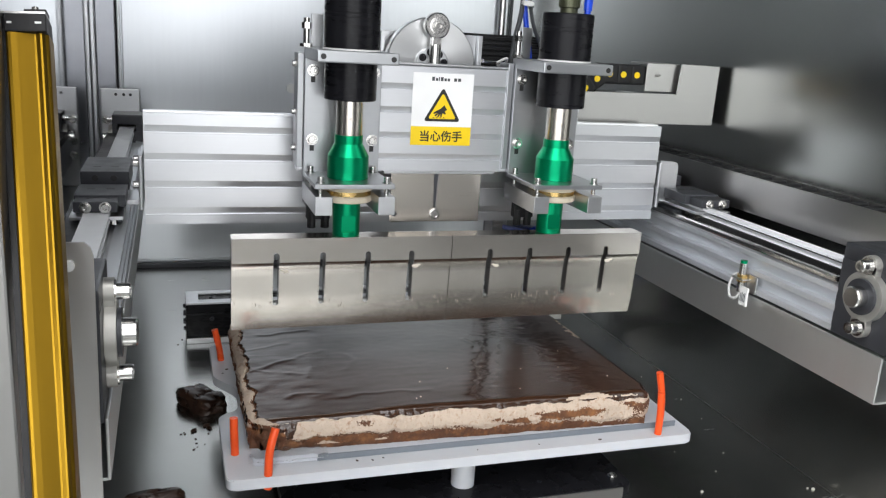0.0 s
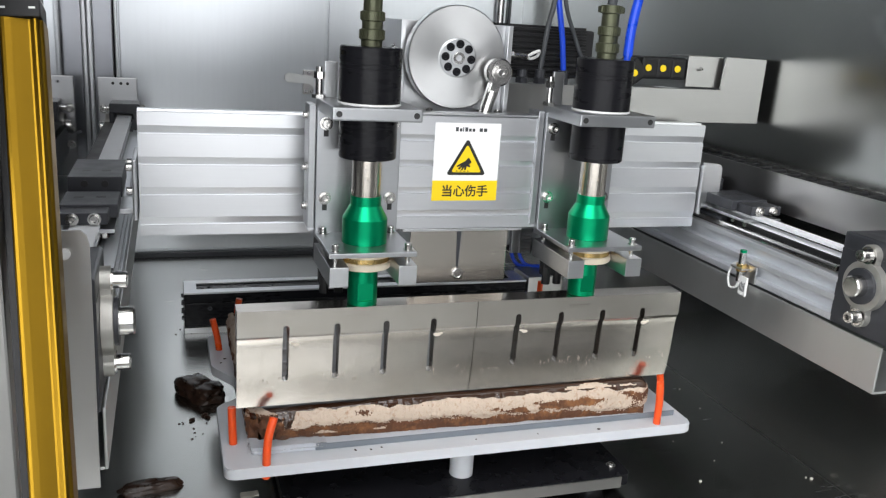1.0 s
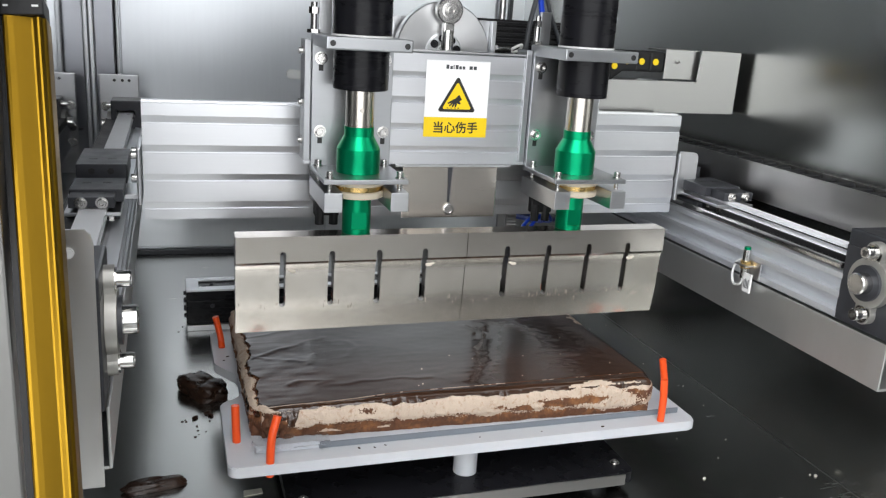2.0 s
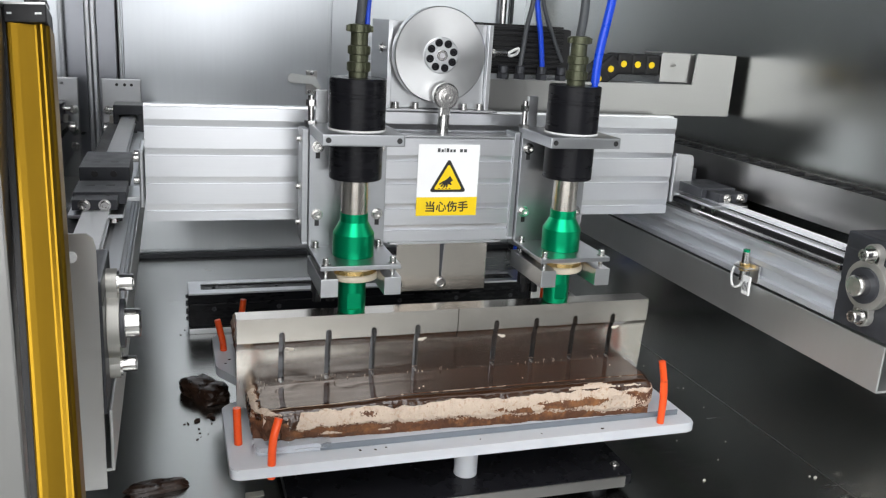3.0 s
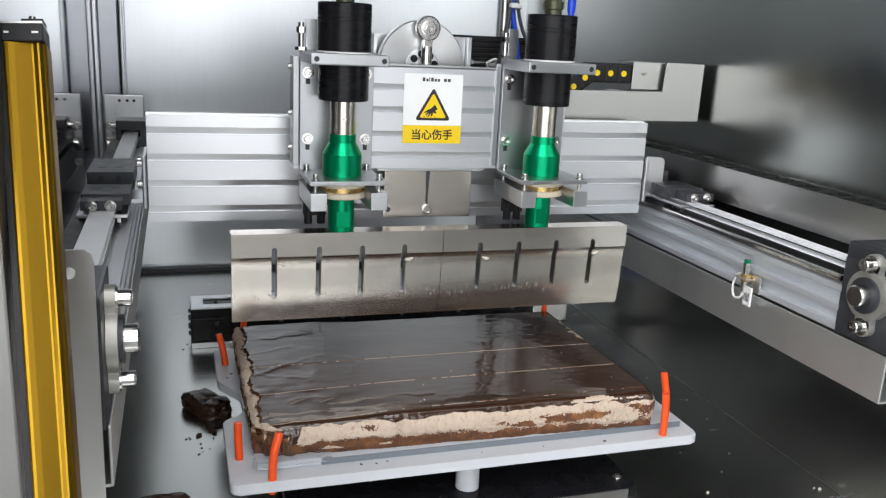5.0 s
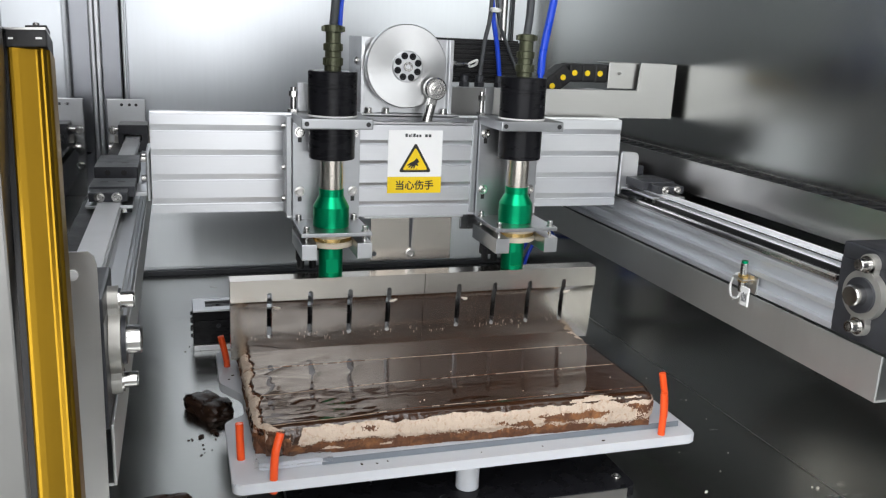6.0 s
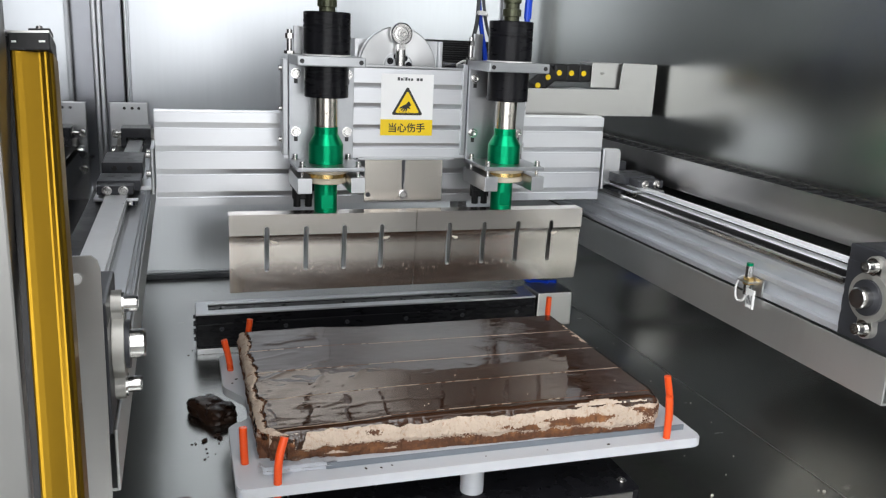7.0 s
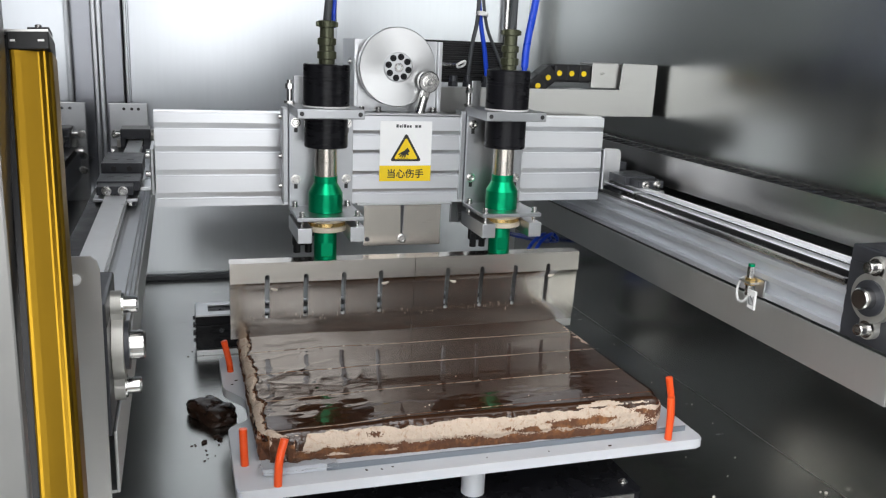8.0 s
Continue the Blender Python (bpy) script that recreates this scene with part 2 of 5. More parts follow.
def part(name, bm, material, parent, label=""):
    ob = new(name, fin(name, bm, material))
    ob.parent = parent
    if label:
        tagged(ob, label)
    return ob


def thing(name, bm, material, label, category, group="", kind="", at=None):
    ob = new(name, fin(name, bm, material) if bm else None)
    if at is not None:
        ob.matrix_world = at
    return tagged(ob, label, category, group, kind)


def again(ob, parent, x=0.0, y=0.0, z=0.0, rz=0.0):
    """A part of the same mesh elsewhere on a thing, with its sub-parts."""
    c = copy_thing(ob, pose(x, y, z, 0, 0, rz))
    c.parent = parent
    return c


def B():
    return bmesh.new()


def socket_screw(bm, p, axis, r=0.006, h=0.006):
    """A hex-socket cap screw with a washer; axis is a unit vector out of the surface."""
    old = set(bm.verts)
    lathe(bm, [(r * 1.45, 0), (r * 1.45, r * 0.25), (r * 1.02, r * 0.25), (r * 1.02, h * 0.9), (r * 0.92, h), (r * 0.55, h), (r * 0.5, h * 0.45)], n=16)
    m = Matrix.Translation(p) @ Vector(axis).to_track_quat("Z", "Y").to_matrix().to_4x4()
    bmesh.ops.transform(bm, matrix=m, verts=[v for v in bm.verts if v not in old])


# ---- the cabinet and the hall round it
LX, RX, BY, FY, TOP = -0.234, 0.889, 1.30, -0.42, 1.80
MID = 0.3205          # the plane half way between the two rails


def slab(name, x0, x1, y0, y1, z0, z1, material, label, category="wall", bevel=0.0):
    bm = B()
    box(bm, x0, x1, y0, y1, z0, z1, bevel)
    return thing(name, bm, material, label, category, kind="structure")


slab("floor", LX - 0.03, RX + 0.03, FY, BY + 0.03, -0.03, 0.0, M_FLOOR, "polished stainless steel table floor with crumbs", "floor")
wall_west = slab("wall_west", LX - 0.03, LX, FY, BY, 0.0, TOP, M_MIRROR, "mirror-bright stainless steel side wall")
slab("wall_east", RX, RX + 0.03, FY, BY, 0.0, TOP, M_EAST, "brushed stainless steel side wall of the cabinet")
wall_north = slab("wall_north", LX - 0.03, RX + 0.03, BY, BY + 0.03, 0.0, TOP, M_WALL, "bright brushed stainless steel rear wall")
slab("trim", RX - 0.0008, RX, FY, BY - 0.02, 0.0, 0.0010, M_STEEL2, "thin steel joint between floor and side wall", "trim")
# unseen ceiling, its height chosen for the hall light that it lets in
slab("ceiling", LX - 0.03, RX + 0.03, FY, BY + 0.03, TOP, TOP + 0.03, M_WALL, "assumed stainless cabinet ceiling, out of view", "ceiling")
slab("machine_base", LX - 0.03, RX + 0.03, FY, BY + 0.03, -0.9, -0.031, M_STEEL, "stainless steel base cabinet under the table", "base")
# rear door panels with their seam, and corner post
slab("trim", LX, LX + 0.0115, BY - 0.020, BY, 0.0, TOP, M_ALU, "bright corner post", "trim", 0.003)
slab("trim", LX + 0.0125, LX + 0.056, BY - 0.010, BY, 0.0, TOP, M_DGLASS, "dull grey corner panel", "trim", 0.002)
slab("trim", LX + 0.0565, LX + 0.0605, BY - 0.008, BY, 0.0, TOP, M_RUBBER, "black rubber door seal", "trim", 0.001)
slab("trim", LX + 0.0615, LX + 0.068, BY - 0.011, BY, 0.0, TOP, M_ALU, "bright edge strip of the rear door", "trim", 0.002)
slab("trim", 0.347, RX - 0.05, BY - 0.005, BY, 0.02, TOP - 0.05, M_WALL, "stainless steel rear door panel", "trim", 0.002)
slab("trim", -0.163, 0.342, BY - 0.005, BY, 0.02, TOP - 0.05, M_WALL, "stainless steel rear door panel", "trim", 0.002)
slab("trim", LX + 0.069, RX, BY - 0.016, BY - 0.006, 0.0, 0.012, M_DARK, "dark gasket along the floor joint", "trim", 0.002)
# hall: assumed and unseen, it shapes the light and the reflections
HX0, HX1, HY0, HY1, HZ0, HZ1 = -4.0, 4.5, -4.5, 3.5, -0.9, 3.6
slab("hall_floor", HX0, HX1, HY0, HY1, HZ0 - 0.1, HZ0, M_HFLOOR, "grey resin factory floor", "floor")
# ceiling, south and east sides are made dark to keep reflections dark
slab("hall_ceiling", HX0, HX1, HY0, HY1, HZ1, HZ1 + 0.1, M_HALL_DARK, "unseen dark hall ceiling, added to dim reflections", "ceiling")
slab("hall_wall_south", HX0, HX1, HY0 - 0.1, HY0, HZ0, HZ1, M_HALL_DARK, "unseen dark hall wall, added to dim reflections")
slab("hall_wall_north", HX0, HX1, HY1, HY1 + 0.1, HZ0, HZ1, M_HALL, "pale painted factory wall")
slab("hall_wall_west", HX0 - 0.1, HX0, HY0, HY1, HZ0, HZ1, M_HALL, "pale painted factory wall")
slab("hall_wall_east", HX1, HX1 + 0.1, HY0, HY1, HZ0, HZ1, M_HALL_DARK, "unseen dark hall wall, added to dim reflections")


# glowing pane assumed out of view; supplies the hall's daylight
def assumed_window(x0, x1, z0, z1, m=None):
    w = thing("assumed_window", None, None, "tall glowing daylight window, assumed out of view", "window", kind="structure", at=m or pose(0, HY0, 0))
    bm = B()
    box(bm, x0, x1, 0.004, 0.02, z0, z1)
    part("pane", bm, M_WINDOW, w)
    bm = B()
    for a, b, c, d in ((x0 - 0.06, x0, z0, z1), (x1, x1 + 0.06, z0, z1), (x0 - 0.06, x1 + 0.06, z0 - 0.06, z0), (x0 - 0.06, x1 + 0.06, z1, z1 + 0.06)):
        box(bm, a, b, 0.0, 0.06, c, d)
    part("window_frame", bm, M_WHITE, w)


assumed_window(-3.8, 1.3, -0.2, 2.9)
# second unseen pane, added on the west side to brighten the east wall
assumed_window(1.2, 4.2, 0.1, 3.3, pose(HX0, 0, 0, 0, 0, -90))


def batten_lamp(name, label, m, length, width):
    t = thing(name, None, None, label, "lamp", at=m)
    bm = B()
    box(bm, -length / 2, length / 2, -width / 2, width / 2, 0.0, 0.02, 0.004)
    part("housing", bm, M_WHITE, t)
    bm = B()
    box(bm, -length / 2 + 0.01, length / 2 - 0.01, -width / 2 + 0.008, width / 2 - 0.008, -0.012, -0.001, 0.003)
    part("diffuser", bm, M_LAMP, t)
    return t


# unseen battens, added so that the overhead fill light has fixtures
lamp_a = batten_lamp("added_lamp", "long white glowing batten lamp, added out of view", pose(2.6, -1.6, HZ1 - 0.021), 1.6, 0.3)
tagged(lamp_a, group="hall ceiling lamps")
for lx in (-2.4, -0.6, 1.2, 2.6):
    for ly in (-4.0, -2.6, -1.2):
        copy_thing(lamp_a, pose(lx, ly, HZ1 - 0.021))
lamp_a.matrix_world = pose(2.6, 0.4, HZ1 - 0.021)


# ---- front frame of the opening with the light curtain
bm = B()
box(bm, -0.33, -0.1600, -0.356, -0.31, 0.0, TOP, 0.002)
thing("front_post", bm, M_POST, "brushed steel post at the cabinet opening", "post", kind="structure")
lc = thing("light_curtain", None, None, "yellow safety light curtain bar with black end cap", "light curtain", at=pose(-0.146, -0.308, 0.626, -17.4, -2.35, 0))
bm = B()
extrude(bm, [(-0.0130, 0.0030), (-0.0126, 0.0012), (-0.0114, 0.0002), (-0.0095, 0.0), (-0.0060, 0.0010), (0.0040, 0.0044), (0.0052, 0.0044), (0.0078, 0.0030), (0.0090, 0.0030), (0.0100, 0.0042), (0.0108, 0.0062), (0.0118, 0.0068), (0.0128, 0.0080), (0.0130, 0.0095), (0.0130, 0.028), (-0.0130, 0.028)], "z", -0.50, 0.0)
part("profile", bm, M_GOLD, lc)
bm = B()
box(bm, -0.0136, 0.0125, -0.0002, 0.028, 0.0004, 0.0125, 0.0010)
part("end_cap", bm, M_RUBBER, lc, "black plastic end cap")
# black strip put in for the shaded gap between bar and post
bm = B()
box(bm, -0.0180, -0.0133, 0.006, 0.026, -0.50, 0.012, 0.0006)
part("gap_strip", bm, M_RUBBER, lc, "black strip standing in for the dark gap beside the post")
bm = B()
box(bm, -0.0165, 0.012, 0.002, 0.026, 0.0128, 0.0145, 0.0004)
part("bracket", bm, M_STEEL, lc)
bm = B()
box(bm, -0.002, 0.012, 0.008, 0.022, 0.0147, 0.018, 0.0008)
part("connector", bm, M_RUBBER, lc)
bm = B()
socket_screw(bm, (0.0045, 0.013, 0.0181), (0, 0, 1), 0.0022, 0.0025)
part("cap_screw", bm, M_CHROME, lc)
bm = B()
box(bm, -0.0115, -0.0085, -0.0006, -0.0001, 0.0055, 0.0068)
box(bm, 0.0055, 0.0095, -0.0006, -0.0001, 0.0055, 0.0068)
parts("cap_mark", bm, M_WHITE, lc)


# ---- the two rails, built for the east side and mirrored for the west
def rail(side):
    s = 1 if side == "east" else -1
    X = (lambda x: x) if s > 0 else (lambda x: 2 * MID - x)

    def bx(bm, x0, x1, *r, **k):
        box(bm, min(X(x0), X(x1)), max(X(x0), X(x1)), *r, **k)
    t = thing("linear_rail", None, None, "aluminium linear rail with toothed belt on a steel support", "linear rail", "rails of the gantry", at=pose(0, 0, 0))
    bm = B()
    # folded support sheet, carried on end plates
    bx(bm, 0.7545, 0.7575, -0.207, 1.19, 0.233, 0.2935, bevel=0.001)
    bx(bm, 0.7575, 0.887 if s > 0 else 0.870, -0.207, 1.19, 0.233, 0.236)
    part("support_sheet", bm, M_SHEET, t)
    bm = B()
    prof = [(0.759, 0.296), (0.757, 0.298), (0.757, 0.3055), (0.7665, 0.3065), (0.7665, 0.308), (0.7580, 0.3240), (0.757, 0.3242), (0.757, 0.3315), (0.7665, 0.3325), (0.7665, 0.334), (0.7580, 0.3490), (0.757, 0.3492), (0.757, 0.356),
            (0.772, 0.358), (0.772, 0.354), (0.80, 0.354), (0.80, 0.358), (0.834, 0.358), (0.834, 0.296)]
    extrude(bm, [(X(a), b) for a, b in prof], "y", -0.118, 1.17)
    part("profile", bm, M_ALU3, t)
    bm = B()
    if s > 0:
        bx(bm, 0.7595, 0.773, -0.11, 1.16, 0.3582, 0.3685, bevel=0.003)
    else:
        bx(bm, 0.777, 0.795, -0.11, 1.16, 0.3545, 0.373, bevel=0.002)
    part("guide_rail", bm, M_CHROME, t)
    # black filler for the shaded gap between belt, profile and trough
    bm = B()
    bx(bm, 0.7975 if s < 0 else 0.7745, 0.8335, -0.114, 1.16, 0.3584, 0.3735)
    part("gap_filler", bm, M_RUBBER, t, "black strip standing in for the dark gap beside the belt")
    bm = B()
    wide = 0.806 if s < 0 else 0.790
    bx(bm, 0.775, wide, -0.165, 1.14, 0.386, 0.3885)
    for i in range(260):
        y = -0.16 + i * 0.005
        bx(bm, 0.775, wide, y, y + 0.0026, 0.3835, 0.3861)
    bx(bm, 0.775, wide, -0.165, 1.14, 0.3745, 0.377)
    part("toothed_belt", bm, M_BELT, t)
    # pulley blocks at both ends
    for y0, y1, nm in ((-0.222, -0.116, "pulley_block"), (1.10, 1.18, "pulley_block")):
        bm = B()
        # the belt runs in through a slot
        bx(bm, 0.757, 0.822, y0, y1, 0.2965, 0.3805, bevel=0.0015)
        bx(bm, 0.757, 0.7705, y0 + 0.0005, y1 - 0.0005, 0.3795, 0.3955)
        bx(bm, 0.811, 0.822, y0 + 0.0005, y1 - 0.0005, 0.3795, 0.3955)
        bx(bm, 0.757, 0.822, y0, y1, 0.3945, 0.417, bevel=0.003)
        pb = part(nm, bm, M_DARK, t)
        yc = (y0 + y1) / 2 + (0.002 if y0 < 0 else 0)
        bm = B()
        for zc in (0.399, 0.320):
            lathe(bm, [(0.013, 0.0), (0.013, 0.009)], n=24, axis="x", c=(0.748, yc, zc))
        lathe(bm, [(0.031, 0.0), (0.031, 0.010), (0.027, 0.0105), (0.0265, 0.013)], n=40, axis="x", c=(0.7465, yc, 0.360))
        bx(bm, 0.748, 0.757, yc - 0.012, yc + 0.012, 0.32, 0.40)
        if s < 0:
            for v in bm.verts:
                if v.co.x > MID:
                    v.co.x = X(v.co.x)
        part("bearing_flange", bm, M_CAST, pb)
        bm = B()
        lathe(bm, [(0.0225, 0.0), (0.0225, 0.004), (0.016, 0.0045)], n=32, axis="x", c=(0.7425, yc, 0.360))
        if s < 0:
            for v in bm.verts:
                v.co.x = X(v.co.x)
        part("bearing_ring", bm, M_DARK, pb)
        bm = B()
        rod(bm, (X(0.757), yc, 0.360), (X(0.729), yc, 0.360), 0.0135, 24, 0.0015)
        for zc in (0.399, 0.320):
            socket_screw(bm, (X(0.748), yc, zc), (-s, 0, 0), 0.0075, 0.014)
        parts("flange_screw", bm, M_CHROME, pb)
        if s < 0:
            # the bearing on the wall's side
            bm = B()
            lathe(bm, [(0.029, 0.0), (0.029, 0.009), (0.024, 0.0095)], n=36, axis="x", c=(X(0.8315), yc, 0.360))
            part("bearing_flange", bm, M_CAST, pb)
            bm = B()
            rod(bm, (X(0.832), yc, 0.360), (X(0.846), yc, 0.360), 0.0125, 24, 0.0015)
            for zc in (0.402, 0.318):
                socket_screw(bm, (X(0.8222), yc, zc), (-1, 0, 0), 0.0062, 0.014)
            parts("flange_screw", bm, M_CHROME, pb)
    return t


rail_east = rail("east")
rail_west = rail("west")

# end sheet of the west rail and mounting plates at the rear ends
bm = B()
extrude(bm, [(-0.215, 0.231), (-0.1185, 0.231), (-0.1175, 0.45), (-0.1195, 0.458), (-0.124, 0.462), (-0.215, 0.462)], "y", -0.2335, -0.231)
es = thing("end_plate", bm, M_STEEL, "bent stainless end sheet of the rail", "cover plate")
bm = B()
lathe(bm, [(0.0045, -0.2365), (0.0045, -0.2336)], n=16, axis="y", c=(-0.1362, 0, 0.443))
part("plug", bm, M_WHITE, es, "round white plug")
bm = B()
box(bm, -0.215, -0.13, -0.231, -0.222, 0.30, 0.36)
part("spacer", bm, M_DARK, es)
for x0, x1 in ((-0.209, -0.122), (0.763, 0.850)):
    bm = B()
    box(bm, x0, x1, 1.182, 1.190, 0.2370 if x0 > 0 else 0.2370, 0.468, 0.002)
    p = thing("mounting_plate", bm, M_ALU2, "drilled aluminium mounting plate at the rail end", "mounting plate")
    bm = B()
    for k in (0.25, 0.45, 0.62):
        lathe(bm, [(0.0035, 1.1805), (0.0035, 1.1818)], n=12, axis="y", c=(x0 + k * 0.087 + 0.012, 0, 0.455))
    parts("hole", bm, M_INK, p)
    bm = B()
    for xx in (x0 + 0.012, x1 - 0.012):
        for zz in (0.31, 0.345, 0.395):
            socket_screw(bm, (xx, 1.182, zz), (0, -1, 0), 0.007, 0.014)
    parts("screw", bm, M_CHROME, p)

# cable trough beyond the east rail, with the chain that lies in it
bm = B()
extrude(bm, [(0.835, 0.389), (0.887, 0.389), (0.887, 0.447), (0.884, 0.447), (0.884, 0.392), (0.838, 0.392), (0.838, 0.447), (0.835, 0.447)], "y", -0.11, 1.18)
thing("cable_trough", bm, M_STEEL, "folded stainless cable trough beside the rail", "cable trough", kind="structure")
chain = thing("cable_chain", None, None, "black plastic cable chain lying in the trough", "cable chain", at=pose(0, 0, 0))
bm = B()
box(bm, 0.8405, 0.848, -0.016, 0.016, 0.3925, 0.439, 0.002)
box(bm, 0.8745, 0.882, -0.016, 0.016, 0.3925, 0.439, 0.002)
box(bm, 0.8405, 0.882, -0.007, 0.007, 0.439, 0.4455, 0.002)
link = fin("link", bm, M_RUBBER)
for i in range(36):
    o = new("link", link)
    o.parent = chain
    o.location = (0, -0.08 + i * 0.034, 0)

# proximity sensor clipped to the east rail
se = thing("proximity_sensor", None, None, "small chrome proximity sensor on a bracket with white tag", "sensor", at=pose(0.748, 0.058, 0.303))
bm = B()
rod(bm, (0, 0, -0.008), (0, 0, 0.036), 0.0055, 20, 0.0006)
part("barrel", bm, M_CHROME, se)
bm = B()
rod(bm, (0, 0, 0.036), (0, 0, 0.040), 0.005, 16)
part("tip", bm, M_GREEN, se, "green sensing tip")
bm = B()
box(bm, -0.010, 0.009, -0.014, 0.012, 0.012, 0.0145, 0.0005)
box(bm, 0.006, 0.0085, -0.026, -0.004, -0.006, 0.02, 0.0005)
part("bracket", bm, M_STEEL, se)
bm = B()
rod(bm, (0, 0, 0.0148), (0, 0, 0.019), 0.008, 6)
rod(bm, (0, 0, 0.008), (0, 0, 0.0118), 0.008, 6)
parts("nut", bm, M_BRASS, se)
bm = B()
box(bm, -0.007, -0.004, -0.025, -0.009, -0.024, 0.004, 0.0005)
part("tag", bm, M_WHITE, se, "white printed tag")
bm = B()
for k in range(4):
    box(bm, -0.0074, -0.0071, -0.022 + 0.003 * k, -0.0205 + 0.003 * k, -0.018, -0.004 - 0.002 * (k % 2))
parts("print", bm, M_CABLE, se)
bm = B()
tube(bm, [(0, 0, -0.008), (-0.002, 0.004, -0.018), (-0.002, 0.018, -0.021), (0.0, 0.026, -0.006), (0.002, 0.021, 0.012), (0.005, 0.008, 0.018)], 0.0018)
part("cable", bm, M_WHITE, se)

# black linear module lying across the rear of the floor
lm = thing("linear_module", None, None, "black anodised linear module with slotted steel cover", "linear module", at=pose(-0.033, 0.729, 0))
bm = B()
box(bm, 0.0, 0.746, 0.0, 0.081, 0.012, 0.062, 0.002)
box(bm, 0.0, 0.746, 0.003, 0.078, 0.062, 0.0805, 0.001)
part("body", bm, M_BLACK, lm)
bm = B()
box(bm, 0.0, 0.746, 0.0, 0.022, 0.081, 0.085, 0.0008)
box(bm, 0.0, 0.746, 0.062, 0.081, 0.081, 0.085, 0.0008)
box(bm, 0.0, 0.025, 0.022, 0.062, 0.081, 0.085, 0.0008)
box(bm, 0.715, 0.746, 0.022, 0.062, 0.081, 0.085, 0.0008)
part("cover", bm, M_ALU2, lm, "slotted steel cover strip")
bm = B()
for i in range(6):
    socket_screw(bm, (0.05 + 0.13 * i, -0.0001, 0.05), (0, -1, 0), 0.0035, 0.003)
    socket_screw(bm, (0.05 + 0.13 * i, 0.042, 0.0806), (0, 0, 1), 0.0032, 0.003)
parts("screw", bm, M_DARK, lm)
bm = B()
box(bm, 0.0, 0.746, -0.006, 0.087, 0.0, 0.0115, 0.001)
part("base_strip", bm, M_ALU2, lm)
bm = B()
for zz in (0.025, 0.043, 0.06):
    socket_screw(bm, (-0.0001, 0.02, zz), (-1, 0, 0), 0.004, 0.005)
    socket_screw(bm, (-0.0001, 0.06, zz), (-1, 0, 0), 0.004, 0.005)
parts("end_screw", bm, M_DARK, lm)
bm = B()
box(bm, 0.749, 0.835, -0.004, 0.085, 0.012, 0.092, 0.003)
part("motor_block", bm, M_STEEL, lm, "steel motor block")


# toggle latch on the rear door, vertical pipe and hoses behind the gantry
la = thing("toggle_latch", None, None, "small steel toggle latch on the rear door", "latch", at=pose(0.30, BY - 0.006, 0.475))
bm = B()
extrude(bm, [(-0.066, -0.004), (-0.060, -0.010), (-0.004, -0.012), (0.014, -0.026), (0.020, -0.020), (0.004, 0.008), (-0.058, 0.014), (-0.066, 0.008)], "y", -0.016, -0.010)
part("lever", bm, M_SHEET, la)
bm = B()
box(bm, -0.018, 0.010, -0.0095, 0.0, -0.040, 0.022, 0.001)
part("base", bm, M_STEEL, la)
bm = B()
for xx, zz in ((-0.010, -0.032), (0.004, -0.032), (-0.004, 0.016)):
    socket_screw(bm, (xx, -0.0096, zz), (0, -1, 0), 0.0035, 0.003)
parts("screw", bm, M_CHROME, la)
bm = B()
rod(bm, (0.815, BY - 0.02, 0.55), (0.815, BY - 0.02, TOP), 0.010, 20)
thing("pipe", bm, M_CHROME, "upright stainless pipe at the rear wall", "pipe", kind="structure")
bm = B()
rod(bm, (0.845, BY - 0.012, 0.45), (0.845, BY - 0.012, TOP), 0.0045, 12)
thing("pipe", bm, M_CABLE, "thin dark cable at the rear wall", "pipe", kind="structure")
for dx in (0.0, 0.020):
    bm = B()
    tube(bm, [(0.775 + dx, 0.80, 0.095), (0.735 + dx, 0.83, 0.09), (0.722 + dx, 0.85, 0.115), (0.728 + dx, 0.85, 0.145), (0.752 + dx, 0.86, 0.180), (0.80 + dx, 0.90, 0.190), (0.845 + dx, 0.98, 0.150), (0.85 + dx, BY - 0.01, 0.10)], 0.0045)
    thing("hose", bm, M_BLUE, "blue air hose looping from the module to the rear wall", "hose", "hoses")


# ---- the gantry: y = 0 is the front of its beam
gantry = thing("gantry", None, None, "aluminium gantry beam with crank drive and cable tray", "gantry", at=pose(0, 0.298, 0))
bm = B()
Z0 = 0.351
steps = [(0.0, 0.014, 0), (0.014, 0.024, 1), (0.024, 0.053, 0), (0.053, 0.063, 1), (0.063, 0.0925, 0), (0.0925, 0.1025, 1), (0.1025, 0.132, 0), (0.132, 0.142, 1), (0.142, 0.159, 0)]
poly = []
for a, b, r in steps:
    if r:
        poly += [(0.0024, Z0 + a + 0.0003), (0.0002, Z0 + b - 0.0002)]
    else:
        poly += [(0.0, Z0 + a), (0.0, Z0 + b)]
poly += [(0.004, Z0 + 0.1595), (0.010, Z0 + 0.157), (0.012, Z0 + 0.161), (0.030, Z0 + 0.161), (0.032, Z0 + 0.157), (0.040, Z0 + 0.159), (0.040, Z0)]
extrude(bm, poly, "x", -0.092, 0.733)
part("beam", bm, M_ALU, gantry)
